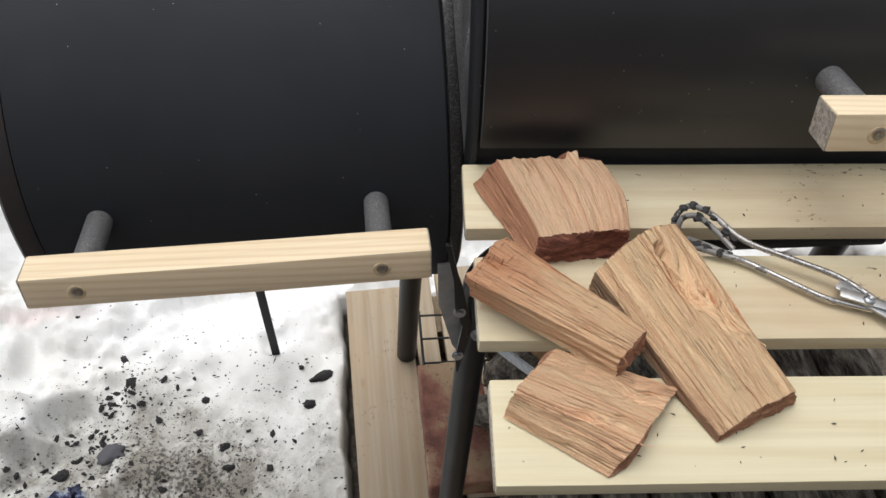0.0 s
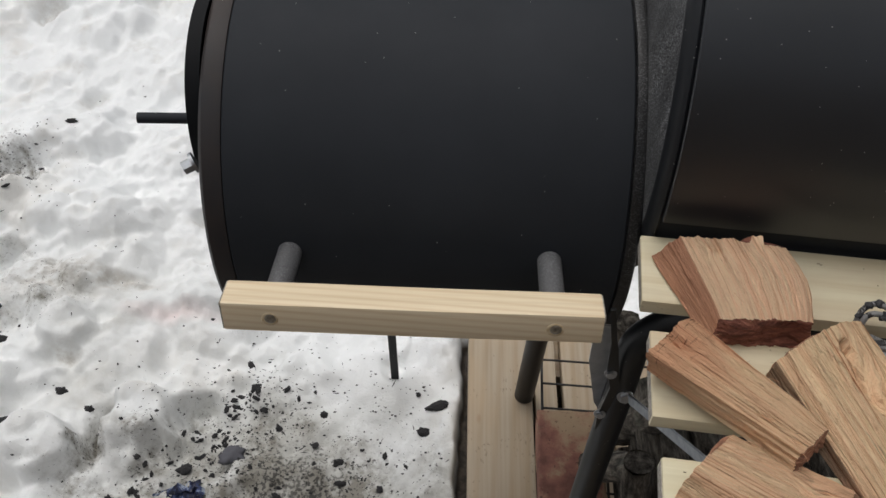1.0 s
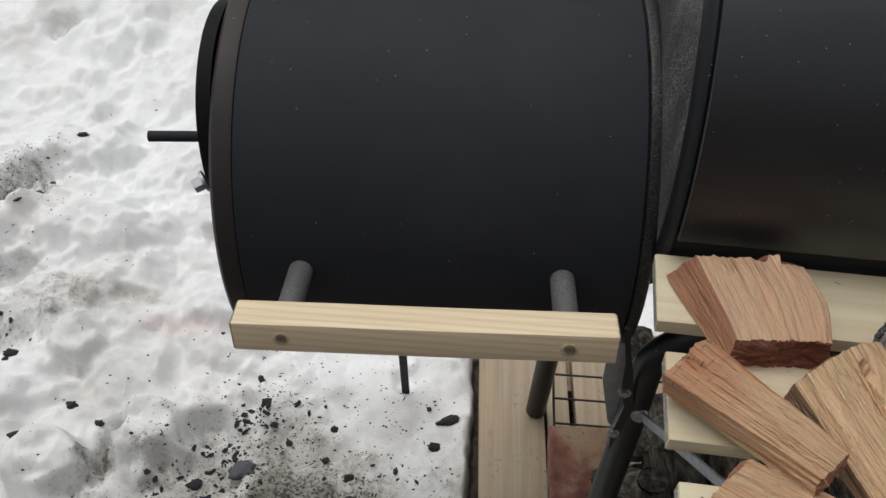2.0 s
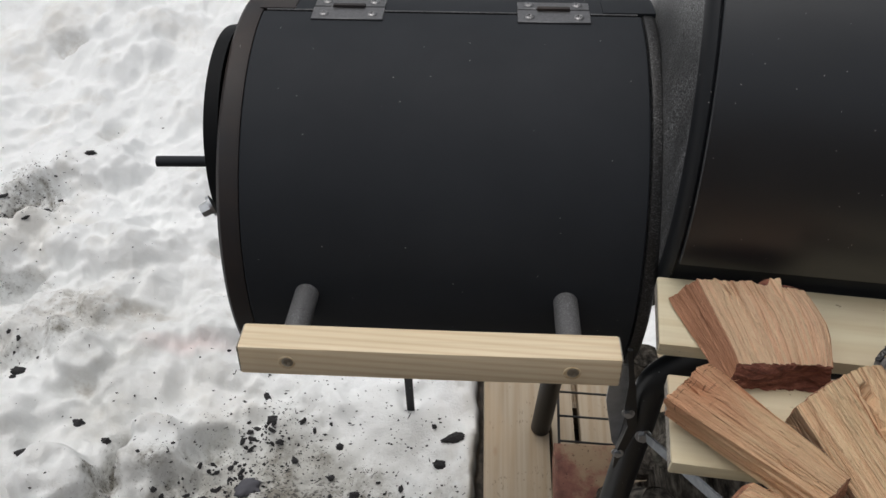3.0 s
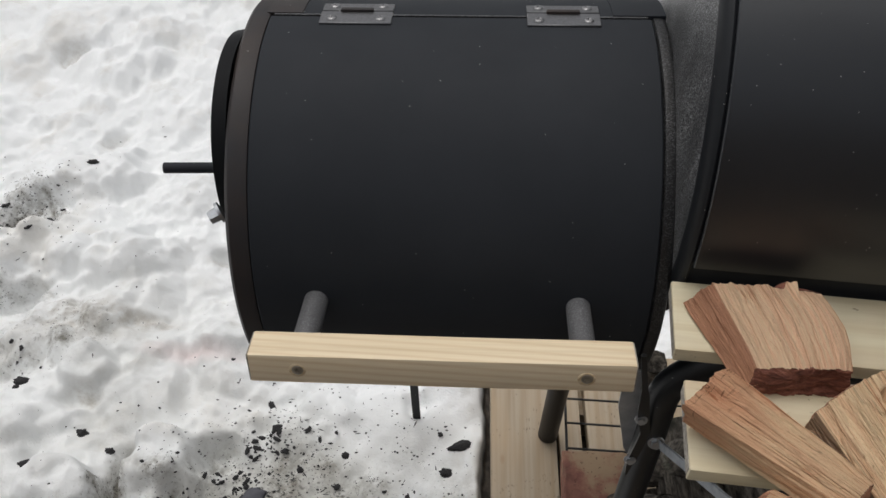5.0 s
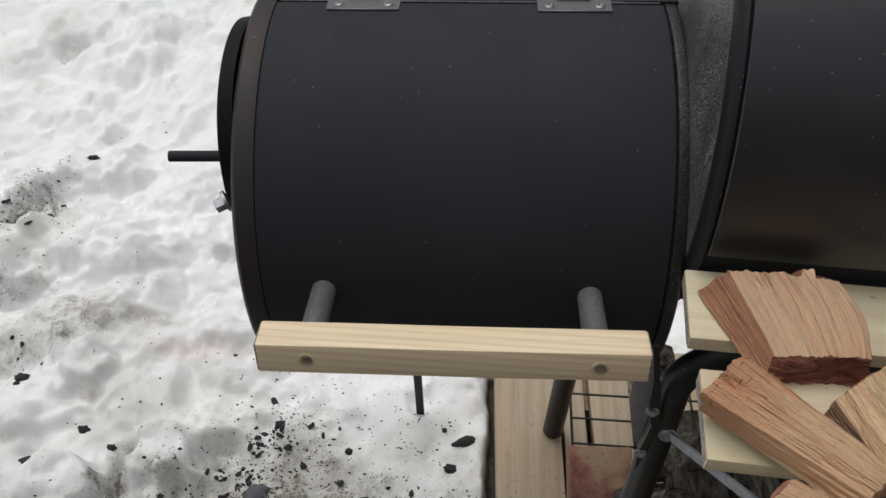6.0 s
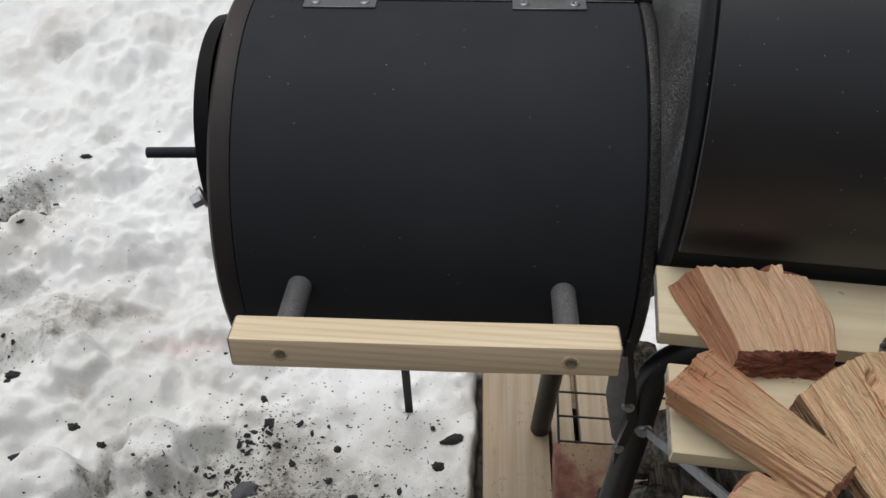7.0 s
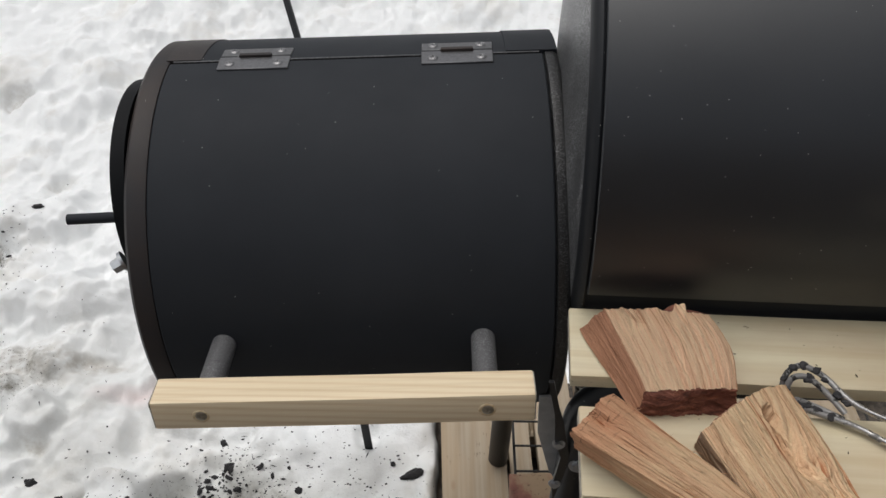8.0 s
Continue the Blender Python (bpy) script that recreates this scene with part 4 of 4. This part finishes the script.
    start = across[0] + across[1] + across[2] if side_of == "left" else across[0]
    stop = start + across[3]
    for k, (r0, r1) in enumerate(zip(rows, rows[1:])):
        for i in range(n):
            face = bm.faces.new((r0[i], r1[i], r1[(i + 1) % n], r0[(i + 1) % n]))
            for loop, (kk, ii) in zip(face.loops, ((k, i), (k + 1, i), (k + 1, i + 1), (k, i + 1))):
                loop[skin_uv].uv = (kk / rings * length, around[ii])
            if side and start - 1 <= i < stop + 1:
                face.material_index = 2
    for row, s in ((rows[0], -1), (rows[-1], 1)):
        mid = sum((v.co for v in row), Vector()) / n
        loops = [row]
        for shrink in (0.94, 0.86, 0.76, 0.64, 0.5, 0.34, 0.17):
            ring = []
            for v in row:
                p = mid + (v.co - mid) * shrink
                p.x = mid.x + (v.co.x - mid.x) * shrink ** 3 + 0.0022 * noise.noise((p.y * 60 + seed, p.z * 150, 1.0)) + 0.0014 * noise.noise((p.y * 200, p.z * 420 + seed, 2.0))
                ring.append(bm.verts.new(p))
            loops.append(ring)
        core = bm.verts.new(mid + Vector((s * 0.001, 0, 0)))
        for outer, inner in zip(loops, loops[1:]):
            for i in range(n):
                bm.faces.new((outer[i], outer[(i + 1) % n], inner[(i + 1) % n], inner[i])).material_index = 1
        for i in range(n):
            bm.faces.new((loops[-1][i], loops[-1][(i + 1) % n], core)).material_index = 1
    bmesh.ops.recalc_face_normals(bm, faces=bm.faces)
    billet = part("billet", bm, [skin, ends] + ([side] if side else []), log)
    billet.data.set_sharp_from_angle(angle=radians(70))
    rng = random.Random(int(seed * 10))
    for k in range(splinters):
        if tears and k % 3:
            s0, u0 = rng.choice(tears)[:2]
            s, q = s0 + rng.gauss(0.10, 0.09), 0.5 - u0 + rng.gauss(0, 0.11)
        else:
            s, q = rng.uniform(0.05, 0.95), rng.choice((0.02, 0.98)) + rng.uniform(-0.02, 0.02)
        s, q = max(0.02, min(0.93, s)), max(0.0, min(1.0, q))
        p = corner(s, 2).lerp(corner(s, 3), q)
        p.z += (crown[0] * (1 - s) + crown[1] * s) * math.sin(q * math.pi) - 0.0015
        l = rng.uniform(0.006, 0.020)
        q0 = p + Vector((l * 0.6, rng.gauss(0, 0.002), rng.uniform(0.000, 0.002)))
        q1 = p + Vector((l, rng.gauss(0, 0.004), rng.uniform(0.000, 0.005)))
        part("splinter", sliver([p, q0, q1], rng.uniform(0.0002, 0.0005)), skin, log)
    return log


split_log("short wide split log with a dark red end", ((0.158, 0.020, 1.097), (0.046, 0.030, 1.099), (0.066, 0.029, 1.131), (0.159, 0.017, 1.134)), ((0.170, -0.066, 1.097), (0.083, -0.066, 1.097), (0.091, -0.058, 1.123), (0.169, -0.060, 1.127)),
          OAK_FINE, OAK_END, 1.3, (0.003, 0.003), bulge=0.008, tears=((0.15, 0.28, 0.004), (0.6, 0.1, 0.002)), spur=(-0.24, 0.008), side=OAK_RED, side_of="right", splinters=10, coarse=0.7, ragged=0.003)
split_log("long narrow split stick propped on another log", ((0.054, -0.082, 1.0975), (0.026, -0.102, 1.108), (0.020, -0.105, 1.139), (0.056, -0.075, 1.150)), ((0.156, -0.168, 1.108), (0.127, -0.191, 1.109), (0.130, -0.184, 1.128), (0.156, -0.162, 1.128)),
          OAK_BUTT, OAK_END_TAN, 2.9, (0.004, 0.001), tears=((0.10, 0.05, 0.005, 0.8), (0.80, 0.30, 0.004)), splinters=18, coarse=1.0, ragged=0.0022)
split_log("large wedge-shaped split log with torn fibres", ((0.214, -0.052, 1.0975), (0.127, -0.099, 1.0975), (0.130, -0.098, 1.121), (0.213, -0.051, 1.120)), ((0.263, -0.221, 1.0975), (0.193, -0.246, 1.0975), (0.194, -0.244, 1.103), (0.262, -0.218, 1.112)),
          OAK_B, OAK_END_TAN, 4.1, (0.016, 0.010), tears=((0.13, -0.08, 0.036, 0.50), (0.17, -0.12, 0.020, 0.5), (0.30, -0.14, 0.013), (0.40, -0.24, 0.011), (0.55, -0.34, 0.009)), side=OAK_GREY, side_of="right", splinters=46, coarse=1.4, ragged=0.0015)
split_log("blocky split log with a splintered top", ((0.084, -0.160, 1.0975), (0.037, -0.210, 1.0975), (0.046, -0.200, 1.123), (0.086, -0.161, 1.112)), ((0.172, -0.203, 1.0975), (0.105, -0.266, 1.0975), (0.127, -0.251, 1.119), (0.175, -0.202, 1.103)),
          OAK_A, OAK_END_TAN, 6.7, (0.002, 0.002), tears=((0.55, 0.42, 0.007), (0.8, 0.30, 0.006), (0.75, -0.2, 0.005)), splinters=26, coarse=1.1, ragged=0.0014)

crumbs = bmesh.new()
chip = random.Random(21)
for k in range(120):
    u, v = chip.uniform(0.02, 0.55), chip.choice((chip.uniform(-0.078, -0.006), chip.uniform(-0.197, -0.118), chip.uniform(-0.32, -0.24)))
    p = M @ Vector((u, v, SLAT_TOP + 0.0012))
    a, l = chip.uniform(0, 6.28), 0.0006 + 0.0022 * chip.random() ** 2
    d = Vector((math.cos(a) * l, math.sin(a) * l, 0))
    e = Vector((-d.y, d.x, 0)) * 0.3
    q = [crumbs.verts.new(p + w) for w in (d, e, -d, -e, Vector((0, 0, 0.0010)))]
    for i in range(4):
        crumbs.faces.new((q[i], q[(i + 1) % 4], q[4]))
tagged(part("wood_crumbs", crumbs, BARK), "dark wood crumbs scattered on the shelf boards", "wood crumbs", kind="stuff")

# ---- tongs ----
tongs = thing("charcoal_tongs", "sooty chromed steel charcoal tongs lying across two boards", "tongs")
ROD = 0.0027
T = SLAT_TOP
for name, path in (("upper_arm", [(0.375, -0.152, T + 0.010), (0.350, -0.122, T + 0.012), (0.338, -0.111, T + 0.013), (0.268, -0.069, T + 0.016), (0.251, -0.040, T + 0.020), (0.232, -0.030, T + 0.024), (0.219, -0.036, T + 0.018), (0.216, -0.046, T + 0.006)]),
                   ("lower_arm", [(0.395, -0.158, T + 0.005), (0.345, -0.139, T + 0.006), (0.325, -0.130, T + 0.006), (0.268, -0.083, T + 0.006), (0.240, -0.071, T + 0.007), (0.226, -0.066, T + 0.010)])):
    part(name, tube(path, ROD, 12, 0.016), SOOTY, tongs)
part("upper_jaw", tube([(0.262, -0.074, T + 0.010), (0.250, -0.056, T + 0.016), (0.236, -0.042, T + 0.022), (0.222, -0.042, T + 0.022), (0.217, -0.050, T + 0.008)], ROD, 12, 0.014), SOOTY, tongs, "sooty bent jaw")
part("lower_jaw", tube([(0.262, -0.076, T + 0.004), (0.240, -0.062, T + 0.005), (0.224, -0.056, T + 0.008), (0.222, -0.064, T + 0.010), (0.226, -0.067, T + 0.010)], ROD, 12, 0.01), SOOTY, tongs, "sooty bent jaw")
joint = part("pivot_plate", box(-0.028, 0.028, -0.005, 0.005, 0, 0.0022, 0.001, 2), ZINC, tongs, "flattened bright pivot")
joint.matrix_basis = Matrix.Translation((0.357, -0.140, T + 0.009)) @ pose(0, 0, 0, 0, 0, -48)
joint2 = part("pivot_plate", box(-0.024, 0.028, -0.005, 0.005, 0, 0.0022, 0.001, 2), ZINC, tongs)
joint2.matrix_basis = Matrix.Translation((0.357, -0.140, T + 0.0115)) @ pose(0, 0, 0, 0, 0, -28)
part("rivet", screw_head(Matrix.Translation((0.356, -0.140, T + 0.0135)), 0.005), ZINC, tongs)
for k, end in enumerate(((0.47, -0.26, T + 0.008), (0.50, -0.215, T + 0.008))):
    part("grip_arm", tube([(0.362, -0.144, T + 0.007), end], ROD, 10), SOOTY, tongs)

soot = random.Random(4)
for p in ((0.252, -0.045, 0.021), (0.244, -0.037, 0.024), (0.234, -0.032, 0.025), (0.226, -0.034, 0.024), (0.219, -0.040, 0.018), (0.217, -0.046, 0.010), (0.218, -0.050, 0.007), (0.236, -0.044, 0.023), (0.258, -0.060, 0.018),
          (0.264, -0.066, 0.016), (0.240, -0.068, 0.009), (0.230, -0.066, 0.011), (0.224, -0.060, 0.010), (0.226, -0.067, 0.012), (0.250, -0.075, 0.009)):
    lump = bmesh.new()
    bmesh.ops.create_icosphere(lump, subdivisions=3, radius=soot.uniform(0.0022, 0.0034))
    at = Vector(p) + Vector((0, 0, T - 0.001))
    for v in lump.verts:
        v.co = at + Vector((v.co.x * 1.6, v.co.y * 1.2, v.co.z)) * (1 + 0.75 * noise.noise((v.co + at) * 330) + 0.3 * noise.noise((v.co + at) * 800))
    part("soot_lump", lump, COAL, tongs, "black soot baked on the jaw")

# ---- pole behind the firebox ----
pole = thing("garden_stake", "dark metal stake leaning in the snow", "stake")
part("shaft", tube([(-0.625, 2.20, -0.05), (-0.775, 2.62, 0.30)], 0.0135, 6), DARK_PAINT, pole)


# ---- charcoal, stone and litter on the snow ----
def lump_mesh(name, seed, flat, mat):
    bm = bmesh.new()
    bmesh.ops.create_icosphere(bm, subdivisions=3, radius=1.0)
    for v in bm.verts:
        p = v.co * 1.1 + Vector((seed * 7.3, 0, 0))
        v.co *= 1 + 0.6 * noise.noise(p) + 0.35 * noise.noise(p * 2.7) + 0.16 * noise.noise(p * 6)
        v.co.z *= flat
    mesh = bpy.data.meshes.new(name)
    bm.to_mesh(mesh)
    bm.free()
    mesh.materials.append(mat)
    return mesh


CHUNKS = [lump_mesh("charcoal_chunk", s, 0.55, COAL) for s in range(7)]


def on_snow(name, mesh, x, y, r, label, category, group="", turn=0.0, stretch=1.0, sink=0.15):
    ob = new(name, mesh)
    ob.matrix_world = Matrix.Translation((x, y, float(ground_height(x, y)) + r * (0.5 - sink))) @ pose(0, 0, 0, 0, 0, turn) @ Matrix.Diagonal((r * stretch, r / stretch ** 0.5, r, 1))
    return tagged(ob, label, category, group)


dust = random.Random(11)
CLUSTERS = ((-0.63, 0.475, 0.055, 38), (-0.68, 0.38, 0.07, 44), (-0.50, 0.27, 0.16, 28), (-0.30, 0.30, 0.16, 16), (-0.80, 0.25, 0.09, 40), (-0.52, 0.12, 0.22, 30), (-1.52, 1.15, 0.11, 60), (-1.28, 0.68, 0.10, 10), (-0.9, 0.5, 0.3, 8), (-0.25, 0.12, 0.1, 8))
for cx, cy, wide, count in CLUSTERS:
    for k in range(count):
        x, y = cx + dust.gauss(0, wide * 0.6), cy + dust.gauss(0, wide * 0.6)
        r = (0.0018 + 0.0060 * dust.random() ** 2.6) * (1.5 if cy > 1 else 1.0)
        if x > -0.14 - r:
            continue
        on_snow("charcoal_chunk", CHUNKS[k % 7], x, y, r, "small black charcoal chunk lying on dirty snow", "charcoal", "charcoal on the snow", dust.uniform(0, 360), dust.uniform(1.0, 1.7))
for x, y, r, e in ((-0.186, 0.462, 0.0155, 1.8), (-0.212, 0.396, 0.011, 1.3), (-0.23, 0.49, 0.006, 1.0), (-0.615, 0.505, 0.010, 1.2), (-1.266, 0.604, 0.013, 1.4), (-1.164, 0.378, 0.012, 2.0),
                   (-1.065, 0.468, 0.011, 1.2), (-0.99, 0.43, 0.009, 1.1), (-1.33, 1.36, 0.010, 1.5), (-0.40, 0.33, 0.009, 1.2), (-0.46, 0.375, 0.008, 1.2), (-0.74, 0.30, 0.014, 1.3)):
    on_snow("charcoal_chunk", CHUNKS[int(x * -100) % 7], x, y, r, "large black charcoal chunk half sunk in snow", "charcoal", "charcoal on the snow", dust.uniform(-15, 15), e)
STONE = metal("slate_grey_stone", (0.10, 0.10, 0.115), 0.8, 0.0, 60)
smooth_lump = lump_mesh("stone", 3, 0.5, STONE)
smooth_lump.shade_smooth()
on_snow("stone", smooth_lump, -0.640, 0.335, 0.023, "flat slate-grey stone lying in dirty snow", "stone", "", 25, 1.35)

specks = bmesh.new()
for k in range(2600):
    cx, cy, wide = dust.choice(((-0.52, 0.26, 0.11), (-0.45, 0.16, 0.17), (-0.68, 0.37, 0.12), (-0.32, 0.34, 0.17), (-1.50, 1.17, 0.11), (-0.95, 0.5, 0.45), (-0.60, 0.43, 0.09)))
    x, y = cx + dust.gauss(0, wide), cy + dust.gauss(0, wide)
    if x > -0.135:
        continue
    z, s, a = float(ground_height(x, y)), 0.0009 + 0.0024 * dust.random() ** 2.5, dust.uniform(0, 6.28)
    if k % 9 == 0:
        s *= 0.5
        c, d = math.cos(a) * s * 7, math.sin(a) * s * 7
    else:
        c, d = math.cos(a) * s * dust.uniform(1, 2.4), math.sin(a) * s
    v = [specks.verts.new(p) for p in ((x + c, y + d, z), (x - math.sin(a) * s, y + math.cos(a) * s, z), (x - c, y - d, z + 0.0005), (x + math.sin(a) * s, y - math.cos(a) * s, z), (x, y, z + s))]
    for i in range(4):
        specks.faces.new((v[i], v[(i + 1) % 4], v[4]))
tagged(part("ash_specks", specks, COAL), "scattered black ash specks on the snow", "ash", kind="stuff")


def crumpled_film():
    bm = bmesh.new()
    bmesh.ops.create_grid(bm, x_segments=26, y_segments=20, size=0.055)
    for v in bm.verts:
        p = v.co * 30
        v.co.z = 0.018 + 0.030 * abs(noise.noise(p)) + 0.014 * noise.noise(p * 2.6)
        v.co.x += 0.014 * noise.noise(p * 1.3 + Vector((5, 0, 0)))
        v.co.y = v.co.y * 0.7 + 0.014 * noise.noise(p * 1.3 + Vector((0, 5, 0)))
    film = thing("plastic_wrapper", "crumpled dark blue plastic wrapper half buried in snow", "wrapper", pose(-0.736, 0.225, float(ground_height(-0.736, 0.225)) - 0.012, 0, 0, 20))
    part("film", bm, FILM, film)


crumpled_film()
